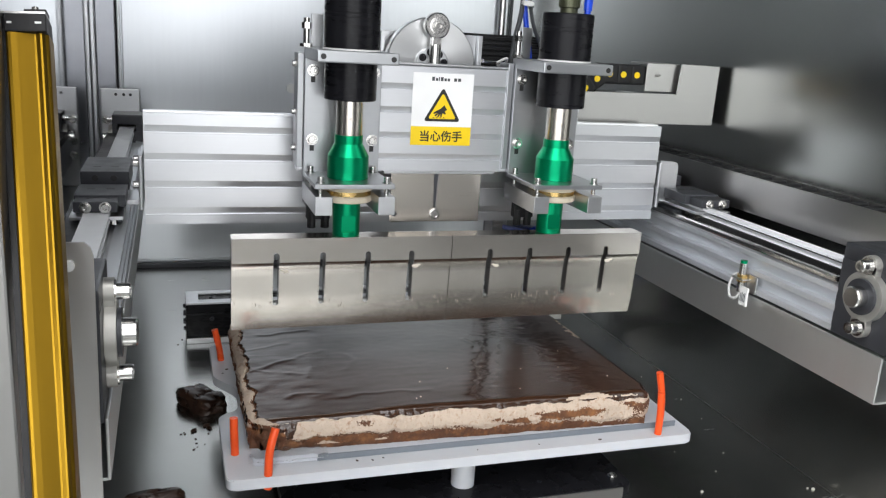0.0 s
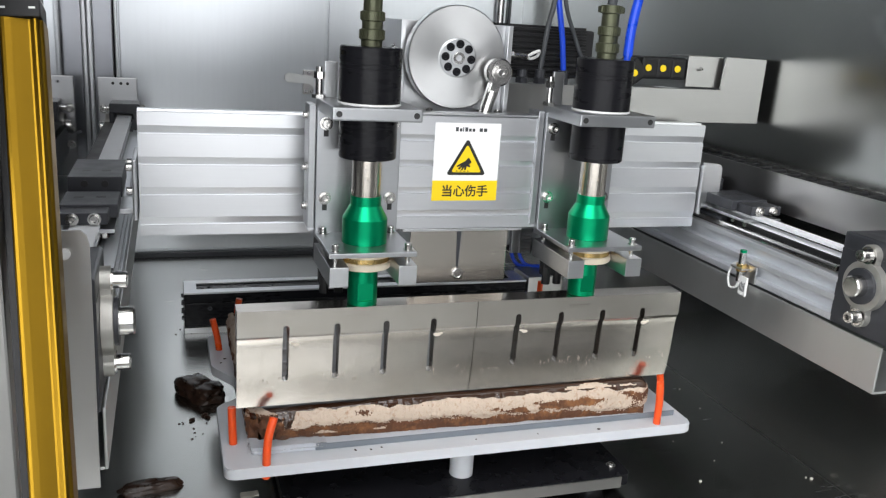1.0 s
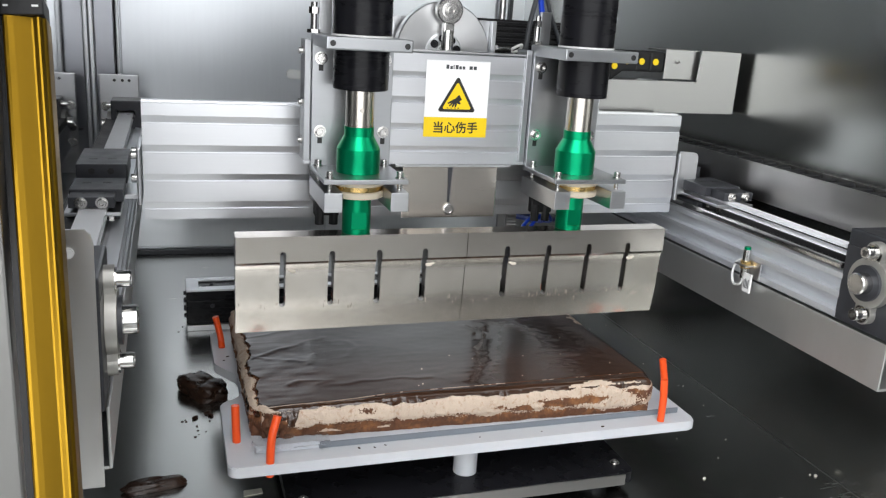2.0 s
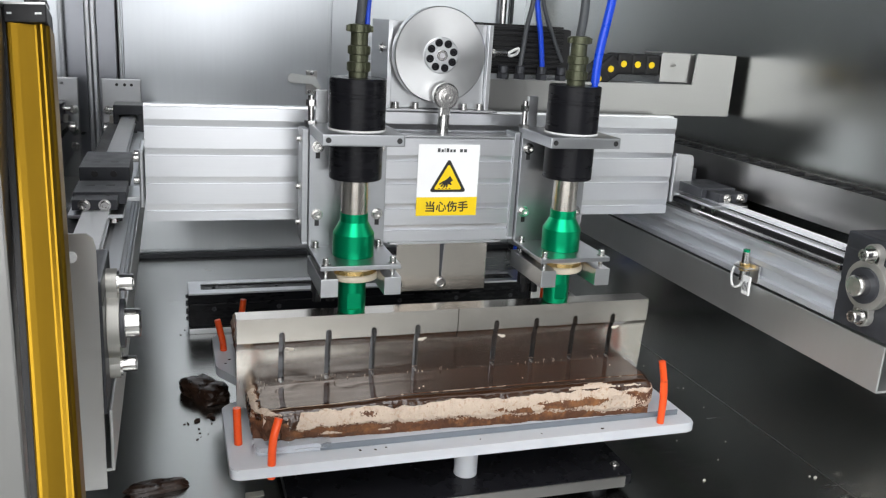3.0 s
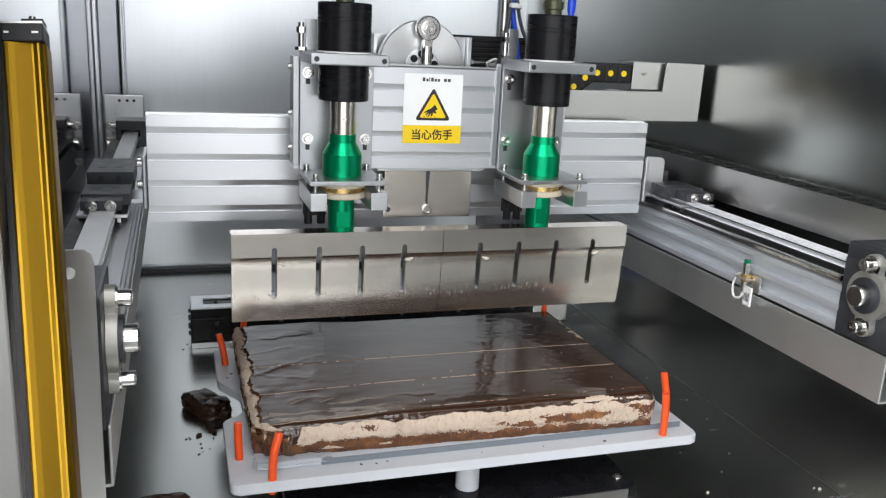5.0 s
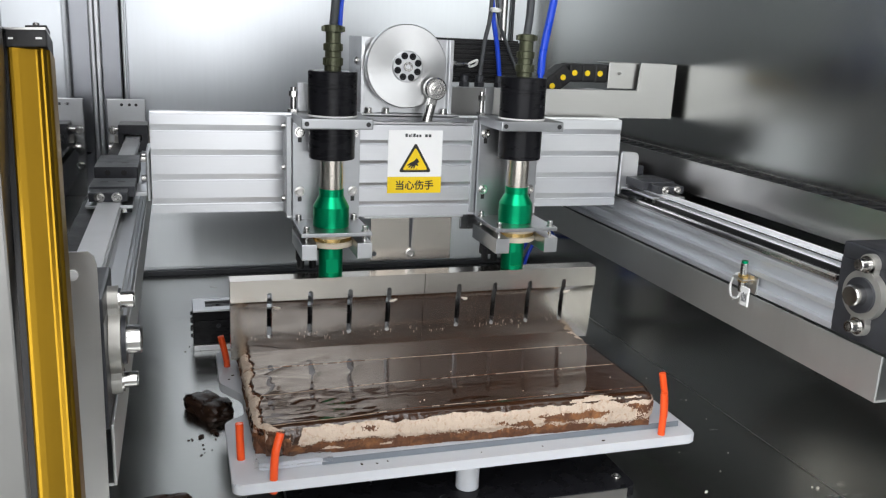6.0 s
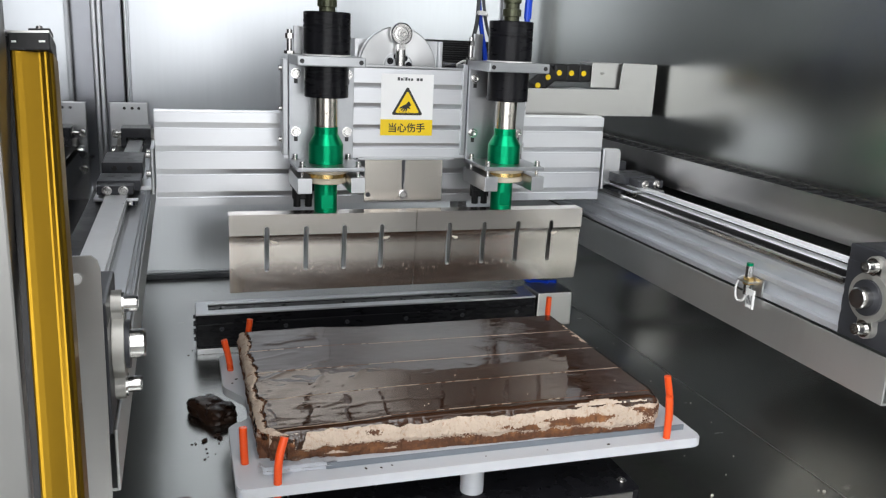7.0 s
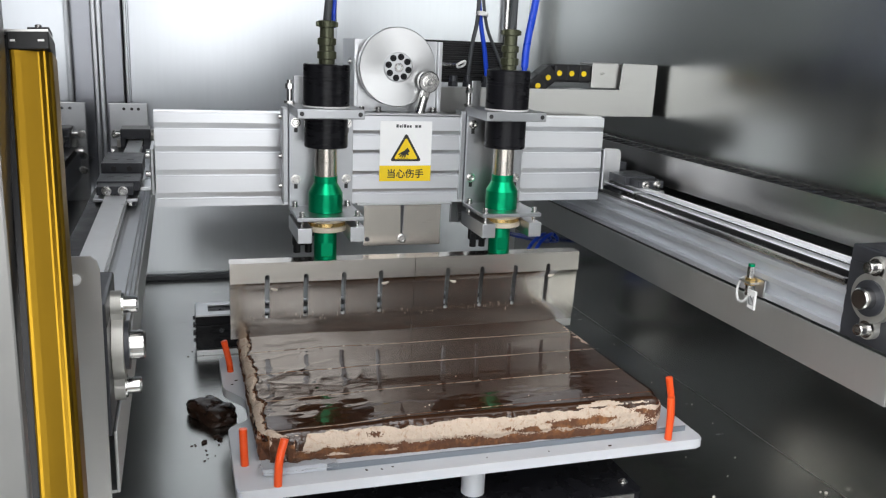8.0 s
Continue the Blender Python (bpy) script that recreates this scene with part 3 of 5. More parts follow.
for s in (-1, 1):
    X = (lambda x: x) if s > 0 else (lambda x: 2 * MID - x)

    def gx(bm, x0, x1, *r, **k):
        box(bm, min(X(x0), X(x1)), max(X(x0), X(x1)), *r, **k)
    bm = B()
    gx(bm, 0.735, 0.741, -0.006, 0.10, 0.372, 0.45, bevel=0.002)
    if s > 0:
        extrude(bm, [(X(a), b) for a, b in [(0.7415, 0.382)] + [(0.778, 0.382), (0.778, 0.438), (0.7775, 0.444), (0.7745, 0.4485), (0.770, 0.450)] + [(0.7415, 0.452)]], "y", 0.004, 0.010)
    gx(bm, 0.741, 0.83, 0.02, 0.10, 0.3755, 0.3815, bevel=0.001)
    part("end_bracket", bm, M_ALU2, gantry)
    bm = B()
    gx(bm, 0.763, 0.812, -0.03, 0.12, 0.359, 0.3735, bevel=0.002)
    part("guide_carriage", bm, M_DARK, gantry)
    bm = B()
    gx(bm, 0.765, 0.818, -0.095, -0.0605, 0.3895, 0.4030, bevel=0.0012)
    gx(bm, 0.756, 0.820, -0.060, 0.018, 0.3895, 0.4055, bevel=0.0012)
    gx(bm, 0.756, 0.822, 0.055, 0.19, 0.3895, 0.417, bevel=0.0012)
    cl = parts("belt_clamp", bm, M_DARK, gantry)[0]
    bm = B()
    gx(bm, 0.758, 0.824, -0.092, 0.19, 0.3785, 0.3832, bevel=0.001)
    part("clamp_plate", bm, M_ALU2, cl)
    bm = B()
    for xx in (0.7795, 0.8035):
        socket_screw(bm, (X(xx), -0.0952, 0.3962), (0, -1, 0), 0.0052, 0.006)
    for xx, yy in ((0.772, -0.05), (0.811, -0.05), (0.770, -0.08)):
        rod(bm, (X(xx), yy, 0.3705), (X(xx), yy, 0.3783), 0.005, 6)
    for yy, zz in ((0.045, 0.432), (0.080, 0.432), (0.045, 0.400)):
        socket_screw(bm, (X(0.7412), yy, zz), (s, 0, 0), 0.0055, 0.009)
    parts("clamp_screw", bm, M_CHROME, cl)
    bm = B()
    for xx in (0.777, 0.802):
        lathe(bm, [(0.0045, 0.0545), (0.0045, 0.0549)], n=16, axis="y", c=(X(xx), 0, 0.4075))
        for yy, zz in ((0.10, 0.4171), (-0.015, 0.4056)):
            box(bm, X(xx) - 0.0055, X(xx) + 0.0055, yy - 0.004, yy + 0.004, zz, zz + 0.0003, 0.0001)
        lathe(bm, [(0.0020, 0.4031), (0.0020, 0.4034)], n=10, axis="z", c=(X(xx), -0.07, 0))
    parts("screw_hole", bm, M_INK, cl)

# toothed height rack under the beam
bm = B()
box(bm, 0.438, 0.452, 0.030, 0.036, 0.305, 0.3505, 0.001)
part("rack_guide", bm, M_PLATE, gantry)
bm = B()
teeth = [(0.0355, 0.305), (0.0355, 0.3505)]
for i in range(9):
    z = 0.3505 - i * 0.005
    teeth += [(0.0290, z), (0.0305, z - 0.0025)]
extrude(bm, teeth + [(0.0290, 0.305)], "x", 0.4535, 0.470)
part("rack", bm, M_ALU2, gantry)

# crank bracket, motor and disc
bm = B()
box(bm, 0.240, 0.247, -0.005, 0.10, 0.516, 0.640, 0.001)
box(bm, 0.392, 0.399, -0.005, 0.10, 0.516, 0.640, 0.001)
box(bm, 0.247, 0.392, 0.005, 0.015, 0.516, 0.640, 0.001)
box(bm, 0.225, 0.412, -0.010, 0.10, 0.5125, 0.5158, 0.001)
part("crank_bracket", bm, M_ALU2, gantry)
bm = B()
for xx in (0.255, 0.285, 0.36, 0.385):
    socket_screw(bm, (xx, -0.002, 0.5162), (0, 0, 1), 0.005, 0.009)
for zz in (0.60,):
    socket_screw(bm, (0.2399, 0.03, zz), (-1, 0, 0), 0.005, 0.004)
parts("bracket_screw", bm, M_CHROME, gantry)
bm = B()
rod(bm, (0.399, 0.012, 0.6), (0.408, 0.012, 0.6), 0.007, 6)
rod(bm, (0.408, 0.012, 0.6), (0.43, 0.012, 0.6), 0.0045, 14, 0.001)
part("index_pin", bm, M_CHROME, gantry)
bm = B()
tube(bm, [(0.43, 0.012, 0.6), (0.438, 0.006, 0.606), (0.446, 0.008, 0.608), (0.446, 0.014, 0.601), (0.437, 0.016, 0.597), (0.43, 0.012, 0.6)], 0.0022)
part("pull_ring", bm, M_WHITE, gantry)
bm = B()
box(bm, 0.30, 0.52, 0.045, 0.125, 0.568, 0.642, 0.006)
teeth = [(0.044, 0.570)]
for i in range(9):
    z = 0.572 + i * 0.008
    teeth += [(0.040, z), (0.040, z + 0.0035), (0.0445, z + 0.004), (0.0445, z + 0.0075)]
extrude(bm, teeth + [(0.13, 0.6435), (0.13, 0.570)], "x", 0.399 + 0.002, 0.535)
box(bm, 0.505, 0.55, 0.045, 0.125, 0.573, 0.64, 0.004)
part("motor", bm, M_RUBBER, gantry, "black ribbed gear motor")
bm = B()
for xx in (0.432, 0.46, 0.497, 0.53):
    rod(bm, (xx, 0.03, 0.562), (xx, 0.03, 0.570), 0.0095, 6)
    rod(bm, (xx, 0.03, 0.570), (xx, 0.03, 0.582), 0.0075, 16, 0.001)
parts("cable_gland", bm, M_DARK, gantry)
for nm, m_, r, ps in (("motor_cable", M_CABLE, 0.0038, [(0.46, 0.03, 0.582), (0.466, 0.03, 0.64), (0.474, 0.03, 0.69), (0.482, 0.05, 0.80), (0.488, 0.06, 0.95)]),
                      ("air_hose", M_BLUE, 0.0042, [(0.497, 0.03, 0.582), (0.490, 0.03, 0.63), (0.479, 0.032, 0.69), (0.474, 0.05, 0.80), (0.475, 0.06, 0.95)]),
                      ("signal_cable", M_CABLE, 0.003, [(0.535, 0.04, 0.59), (0.513, 0.035, 0.63), (0.488, 0.028, 0.685), (0.483, 0.05, 0.80), (0.483, 0.06, 0.95)])):
    bm = B()
    tube(bm, ps, r)
    part(nm, bm, m_, gantry)
bm = B()
rod(bm, (0.481, 0.026, 0.690), (0.482, 0.027, 0.695), 0.0105, 16)
box(bm, 0.470, 0.486, 0.014, 0.018, 0.690, 0.693)
part("cable_tie", bm, M_WHITE, gantry)

# cable tray behind the beam, with the end of the chain
bm = B()
extrude(bm, [(0.40, 0.507), (0.873, 0.509), (0.874, 0.612), (0.797, 0.613), (0.793, 0.561), (0.40, 0.558)], "y", 0.060, 0.063)
extrude(bm, [(0.40, 0.507), (0.873, 0.509), (0.873, 0.512), (0.40, 0.510)], "y", 0.063, 0.145)
box(bm, 0.871, 0.874, 0.063, 0.145, 0.512, 0.612)
part("cable_tray", bm, M_STEEL2, gantry, "brushed stainless cable tray with raised end")
bm = B()
box(bm, 0.735, 0.800, 0.072, 0.075, 0.563, 0.612, 0.001)
box(bm, 0.735, 0.800, 0.075, 0.13, 0.609, 0.612, 0.001)
socket_screw(bm, (0.757, 0.072, 0.592), (0, -1, 0), 0.003, 0.008)
part("chain_anchor", bm, M_STEEL2, gantry)
bm = B()
extrude(bm, [(0.40, 0.558), (0.735, 0.56), (0.70, 0.562), (0.66, 0.557)], "y", 0.085, 0.09)
part("inner_strip", bm, M_ALU2, gantry)
for i in range(12):
    x, z, ang = 0.735 - i * 0.0265, 0.590, 0.0
    if i > 2:
        ang = -38.0
        x, z = 0.735 - 2.6 * 0.0265 - (i - 2.6) * 0.0209, 0.590 - (i - 2.6) * 0.0163
    if z < 0.545:
        break
    bm = B()
    box(bm, -0.0150, 0.0150, 0.0, 0.045, -0.017, 0.017, 0.005)
    lk = part("chain_link", bm, M_RUBBER, gantry)
    lk.matrix_basis = pose(x - 0.012, 0.076, z, 0, ang, 0)
    bm = B()
    lathe(bm, [(0.0052, -0.0016), (0.0055, -0.0002)], n=16, axis="y", c=(-0.004, 0, 0))
    part("stud", bm, M_YEL, lk, "yellow plastic stud")

# crank disc turns about (0.311, 0, 0.595)
CX, CZ, CR, ROD = 0.311, 0.595, 0.0555, 0.20
bm = B()
lathe(bm, [(0.0665, -0.012), (0.0675, -0.013), (0.0675, -0.030), (0.0662, -0.0315), (0.026, -0.0315), (0.026, -0.0325)], n=72, axis="y")
crank = part("crank_disc", bm, M_DISC, gantry, "turned aluminium crank disc")
bm = B()
lathe(bm, [(0.0255, -0.0312), (0.0255, -0.0345), (0.024, -0.0355), (0.0105, -0.0355), (0.0100, -0.038), (0.005, -0.038)], n=40, axis="y")
part("hub", bm, M_ALU2, crank)
bm = B()
for k in range(8):
    a = 2 * math.pi * k / 8 + 0.2
    lathe(bm, [(0.0056, -0.0354), (0.0056, -0.0372), (0.0050, -0.0376), (0.0030, -0.0376), (0.0028, -0.0360)], n=16, axis="y", c=(0.0180 * math.cos(a), 0, 0.0180 * math.sin(a)))
parts("hub_screw", bm, M_BLACK, crank)
bm = B()
lathe(bm, [(0.0078, -0.0356), (0.0078, -0.0392), (0.0070, -0.0398), (0.0040, -0.0398), (0.0036, -0.0370)], n=20, axis="y")
part("axle_screw", bm, M_CHROME, crank)
bm = B()
rod(bm, (0, -0.0312, CR), (0, -0.040, CR), 0.0095, 20)
part("crank_pin", bm, M_CHROME, crank)
crank.matrix_basis = pose(CX, 0, CZ)
bm = B()
lathe(bm, [(0.0165, -0.0405), (0.0185, -0.0425), (0.0185, -0.0525), (0.0165, -0.0545), (0.0125, -0.0545), (0.0125, -0.053)], n=36, axis="y")
box(bm, -0.0075, 0.0075, -0.0535, -0.0415, -0.03, -0.014, 0.002)
rod(bm, (0, -0.0475, -0.026), (0, -0.0475, -ROD), 0.0085, 20)
conrod = part("connecting_rod", bm, M_CHROME, gantry, "rod-end bearing and steel connecting rod")
bm = B()
lathe(bm, [(0.0120, -0.0532), (0.0120, -0.0550), (0.0092, -0.0552), (0.0092, -0.0585)], n=24, axis="y")
socket_screw(bm, (0, -0.0585, 0), (0, -1, 0), 0.0055, 0.006)
part("pin_screw", bm, M_CHROME, conrod)
conrod.matrix_basis = pose(CX, 0, CZ + CR)


# ---- the cutting head: y as on the gantry, z = 0 is the top of the blades
head = thing("ultrasonic_cutter", None, None, "ultrasonic cutter with two wide blades and green horns", "cutter", at=pose(0, 0.298, 0.364))
FRONT = [(-0.1470, 0.0), (-0.1470, -0.024), (-0.1470, -0.0335), (-0.1455, -0.0352), (-0.1434, -0.0395), (-0.1422, -0.046), (-0.1414, -0.055), (-0.1406, -0.068), (-0.1400, -0.080), (-0.1392, -0.0925), (-0.1373, -0.110), (-0.1332, -0.131)]
BACK = [(-0.1170, 0.0), (-0.1170, -0.024), (-0.1170, -0.033), (-0.1185, -0.0365), (-0.1215, -0.0405), (-0.1225, -0.046), (-0.1230, -0.055), (-0.1235, -0.068), (-0.1240, -0.080), (-0.1252, -0.0925), (-0.1286, -0.110), (-0.1318, -0.131)]


def blade(x0, x1):
    """One blade as a closed shell; its slots go right through."""
    bm = B()
    first = x0 + (x1 - x0 - 3 * 0.0625) / 2
    xs, slot = [x0], [False]
    rise = {}
    for k in range(4):
        c = first + 0.0625 * k
        for s in (-1.0, -0.8, -0.35, 0.35, 0.8, 1.0):
            rise[len(xs)] = 0.0039 * math.sqrt(1 - s * s)
            xs.append(c + 0.0039 * s)
            slot.append(s < 1.0)
    xs.append(x1)
    nr = len(FRONT)

    def spot(side, i, j):
        """Vertex i, j of one face; the slots' ends are round."""
        y, z = side[j]
        up = rise[i] if i in rise else 0.0
        if j == 1:
            z += up
        if j == 9:
            t = up / (side[9][1] - side[10][1])
            y, z = y + (side[10][0] - y) * t, z - up
        return y, z
    grid = [[[bm.verts.new((x, *spot(side, i, j))) for j in range(nr)] for i, x in enumerate(xs)] for side in (FRONT, BACK)]

    def solid(i, j):
        return 0 <= i < len(xs) - 1 and 0 <= j < nr - 1 and not (slot[i] and 1 <= j < 9)
    for i in range(len(xs) - 1):
        for j in range(nr - 1):
            if not solid(i, j):
                continue
            for g in grid:
                bm.faces.new((g[i][j], g[i][j + 1], g[i + 1][j + 1], g[i + 1][j])).smooth = True
            for di, dj, a, b in ((-1, 0, (i, j), (i, j + 1)), (1, 0, (i + 1, j), (i + 1, j + 1)), (0, -1, (i, j), (i + 1, j)), (0, 1, (i, j + 1), (i + 1, j + 1))):
                if not solid(i + di, j + dj):
                    bm.faces.new((grid[0][a[0]][a[1]], grid[0][b[0]][b[1]], grid[1][b[0]][b[1]], grid[1][a[0]][a[1]]))
    return bm


for xa in (0.017, 0.3225):
    bl = part("blade", blade(xa, xa + 0.3045), M_BLADE, head, "slotted titanium blade with cake smears")
    bm = B()
    for k in range(6):
        w = (0.0032, 0.0016, 0.003, 0.0034, 0.0034, 0.0034)[k]
        x = xa + 0.133 + 0.0052 * k
        box(bm, x, x + w * 0.35, -0.1473, -0.1469, -0.0155, -0.0105)
        box(bm, x, x + w, -0.1473, -0.1469, -0.0112, -0.0105)
    parts("engraving", bm, M_NICKEL, bl, "faint engraved mark")
    bm = B()
    for k, (dx, dz) in enumerate(((0.066, -0.045), (0.258, -0.042), (0.071, -0.047), (0.253, -0.044))):
        bmesh.ops.create_icosphere(bm, subdivisions=2, radius=0.0022 + 0.0006 * k, matrix=Matrix.Translation((xa + dx, -0.1424, dz)) @ Matrix.Diagonal((1.3, 0.35, 0.7, 1)))
    parts("cream_smear", bm, M_PASTE, bl, "dried cream smear")
    # thin runs of cream down the blade's face
    bm = B()
    rnd = random.Random(int(xa * 1000))
    for mid, wide, count in ((0.030, 0.020, 8), (0.135, 0.050, 24), (0.235, 0.030, 6), (0.285, 0.012, 4)):
        for _ in range(count):
            x = xa + min(0.300, max(0.004, rnd.gauss(mid, wide * 0.5)))
            z = -0.088 - rnd.random() * 0.012
            tall = 0.0015 + 0.0055 * rnd.random() ** 2
            w = 0.0003 + 0.0005 * rnd.random()
            q = []
            for zz in (z, z - tall):
                j = next(k for k in range(len(FRONT) - 1) if FRONT[k + 1][1] <= zz)
                t = (FRONT[j][1] - zz) / (FRONT[j][1] - FRONT[j + 1][1])
                y = FRONT[j][0] + (FRONT[j + 1][0] - FRONT[j][0]) * t
                ww = w if zz == z else w * 0.4
                q += [bm.verts.new((x + dx, y + dy, zz)) for dx, dy in ((-ww, 0.0002), (ww, 0.0002), (ww * 0.6, -0.0003), (-ww * 0.6, -0.0003))]
            for f in ((0, 1, 2, 3), (7, 6, 5, 4), (0, 4, 5, 1), (1, 5, 6, 2), (2, 6, 7, 3), (3, 7, 4, 0)):
                bm.faces.new([q[i] for i in f])
    runs = part("dried_cream", bm, M_SMEAR, bl, "fine dried runs of cream")
    tagged(runs, kind="stuff")


def converter(cx):
    """A stack: horn, booster ring, green booster, nickel neck, black converter, plug and cable."""
    c = (cx, -0.132, 0)
    bm = B()
    lathe(bm, [(0.0175, 0.0003), (0.0185, 0.0012), (0.0185, 0.008), (0.01851, 0.0082), (0.01851, 0.0298), (0.0185, 0.030), (0.0185, 0.055)], c, 48)
    for v in bm.verts:
        if 0.0081 < v.co.z < 0.0299:
            v.co.y = max(-0.132 - 0.0158, min(-0.132 + 0.0158, v.co.y))
    part("horn", bm, M_GREEN, head, "green anodised sonotrode horn")
    bm = B()
    lathe(bm, [(0.033, 0.050), (0.0345, 0.0515), (0.0345, 0.0575), (0.033, 0.059)], c, 48)
    lathe(bm, [(0.034, 0.0655), (0.0355, 0.067), (0.0355, 0.0725), (0.034, 0.0735)], c, 48)
    parts("isolation_ring", bm, M_CREAM, head, "cream plastic isolation ring")
    bm = B()
    lathe(bm, [(0.0325, 0.0592), (0.0325, 0.0653)], c, 48)
    part("brass_ring", bm, M_BRASS, head, "brass clamping ring")
    bm = B()
    lathe(bm, [(0.0276, 0.0805), (0.0276, 0.1110), (0.0188, 0.1270), (0.0188, 0.1385)], c, 48)
    part("booster", bm, M_GREEN, head, "green anodised booster with a conical shoulder")
    bm = B()
    lathe(bm, [(0.0178, 0.1386), (0.0178, 0.1845)], c, 40)
    lathe(bm, [(0.0024, -0.0205), (0.0024, -0.0172)], (cx - 0.001, -0.132, 0.160), 12, "y")
    part("neck", bm, M_NICKEL, head, "bare nickel steel neck")
    bm = B()
    lathe(bm, [(0.0335, 0.1846), (0.0345, 0.1858), (0.0345, 0.2325)], c, 56)
    lathe(bm, [(0.0365, 0.2505), (0.0365, 0.289), (0.0361, 0.2893), (0.0361, 0.2905), (0.0365, 0.2908), (0.0365, 0.294), (0.0361, 0.2943), (0.0361, 0.2955), (0.0365, 0.2958), (0.0365, 0.3125), (0.0352, 0.314)], c, 56)
    cv = part("converter", bm, M_BLACK, head, "black anodised ultrasonic converter")
    bm = B()
    lathe(bm, [(0.0375, 0.2483), (0.0375, 0.2504)], c, 48)
    part("gasket", bm, M_WHITE, cv)
    bm = B()
    # split clamp plate with two through holes at the front
    box(bm, cx - 0.0525, cx + 0.0525, -0.181, -0.070, 0.2330, 0.2482, 0.002)
    cp = part("clamp_plate", bm, M_PLATE, head, "grey aluminium clamp plate")
    bm = B()
    for s in (-0.045, 0.045):
        lathe(bm, [(0.0036, -0.1814), (0.0036, -0.1809)], (cx + s, 0, 0.2406), 16, "y")
    parts("hole", bm, M_INK, cp)
    bm = B()
    rod(bm, (cx - 0.052, -0.085, 0.2485), (cx - 0.052, -0.085, 0.253), 0.0085, 6)
    rod(bm, (cx - 0.052, -0.085, 0.253), (cx - 0.052, -0.085, 0.286), 0.0042, 14)
    rod(bm, (cx - 0.052, -0.085, 0.272), (cx - 0.052, -0.085, 0.280), 0.0065, 6)
    part("clamp_bolt", bm, M_CHROME, cp)
    bm = B()
    box(bm, cx - 0.044, cx - 0.028, -0.076, -0.071, 0.2483, 0.292, 0.001)
    part("stop_tab", bm, M_ALU2, cp)
    # mounting plate with four slotted screws
    bm = B()
    box(bm, cx - 0.053, cx + 0.053, -0.086, -0.0765, 0.073, 0.2395, 0.001)
    box(bm, cx - 0.062, cx - 0.0535, -0.080, -0.045, 0.085, 0.240, 0.001)
    mp = part("mounting_plate", bm, M_PLATE, head, "grey aluminium mounting plate")
    bm = B()
    for sx in (-0.042, 0.042):
        for zz in (0.125, 0.218):
            socket_screw(bm, (cx + sx, -0.0861, zz), (0, -1, 0), 0.0056, 0.008)
    for zz in (0.11, 0.16, 0.225):
        socket_screw(bm, (cx - 0.0621, -0.062, zz), (-1, 0, 0), 0.004, 0.005)
    parts("screw", bm, M_CHROME, mp)
    bm = B()
    for sx in (-0.042, 0.042):
        for zz in (0.115, 0.208):
            box(bm, cx + sx - 0.003, cx + sx + 0.003, -0.0864, -0.0858, zz - 0.006, zz + 0.004)
    parts("slot", bm, M_INK, mp)
    # cradle: two arms, the thin top plate and its screws
    for sx in (-1, 1):
        bm = B()
        box(bm, cx + sx * 0.0415 - 0.0112, cx + sx * 0.0415 + 0.0112, -0.190, -0.0765, 0.0405, 0.0645, 0.0008)
        part("cradle_arm", bm, M_ALU2, head, "square aluminium cradle arm")
    bm = B()
    box(bm, cx - 0.053, cx + 0.053, -0.186, -0.080, 0.0742, 0.0802, 0.001)
    pl = part("cradle_plate", bm, M_PLATE, head, "thin grey cradle plate")
    bm = B()
    for sx in (-0.044, 0.044):
        for yy in (-0.176, -0.092):
            rod(bm, (cx + sx, yy, 0.0646), (cx + sx, yy, 0.0741), 0.0028, 12)
            socket_screw(bm, (cx + sx, yy, 0.0803), (0, 0, 1), 0.0042, 0.0085)
    parts("screw", bm, M_CHROME, pl)
    # plug, cable and air hose
    bm = B()
    lathe(bm, [(0.0125, 0.3252), (0.0125, 0.332), (0.0142, 0.333), (0.0142, 0.344), (0.012, 0.345), (0.012, 0.353), (0.0136, 0.354), (0.0136, 0.364), (0.011, 0.365), (0.011, 0.380), (0.0135, 0.381), (0.0135, 0.390), (0.008, 0.391)], c, 28)
    box(bm, cx - 0.017, cx + 0.017, -0.137, -0.127, 0.381, 0.389, 0.002)
    for k in range(20):
        a = 2 * math.pi * k / 20
        for r, za, zb in ((0.0142, 0.3335, 0.3435), (0.0136, 0.3545, 0.3635), (0.0135, 0.3815, 0.3895)):
            box(bm, -0.0009, 0.0009, -0.0006, 0.0008, za, zb, 0.0, 0, Matrix.Translation((cx, -0.132, 0)) @ Matrix.Rotation(a, 4, "Z") @ Matrix.Translation((0, r, 0)))
    bmesh.ops.translate(bm, vec=(0, 0, -0.011), verts=bm.verts)
    part("plug", bm, M_OLIVE, cv, "olive screw-on cable plug")
    bm = B()
    tube(bm, [(cx, -0.132, 0.39), (cx + 0.003, -0.132, 0.43), (cx + 0.008, -0.12, 0.52), (cx + 0.02, -0.08, 0.66), (cx + 0.03, 0.0, 0.80)], 0.0062)
    bmesh.ops.translate(bm, vec=(0, 0, -0.011), verts=bm.verts)
    part("cable", bm, M_CABLE, cv)
    bm = B()
    rod(bm, (cx + 0.0045, -0.130, 0.445), (cx + 0.0055, -0.129, 0.450), 0.0085, 16)
    box(bm, cx + 0.005, cx + 0.018, -0.142, -0.139, 0.4455, 0.4485)
    bmesh.ops.translate(bm, vec=(0, 0, -0.011), verts=bm.verts)
    part("cable_tie", bm, M_CREAM, cv)
    bm = B()
    if cx > 0.3:
        rod(bm, (cx + 0.021, -0.148, 0.325), (cx + 0.021, -0.148, 0.332), 0.0045, 14)
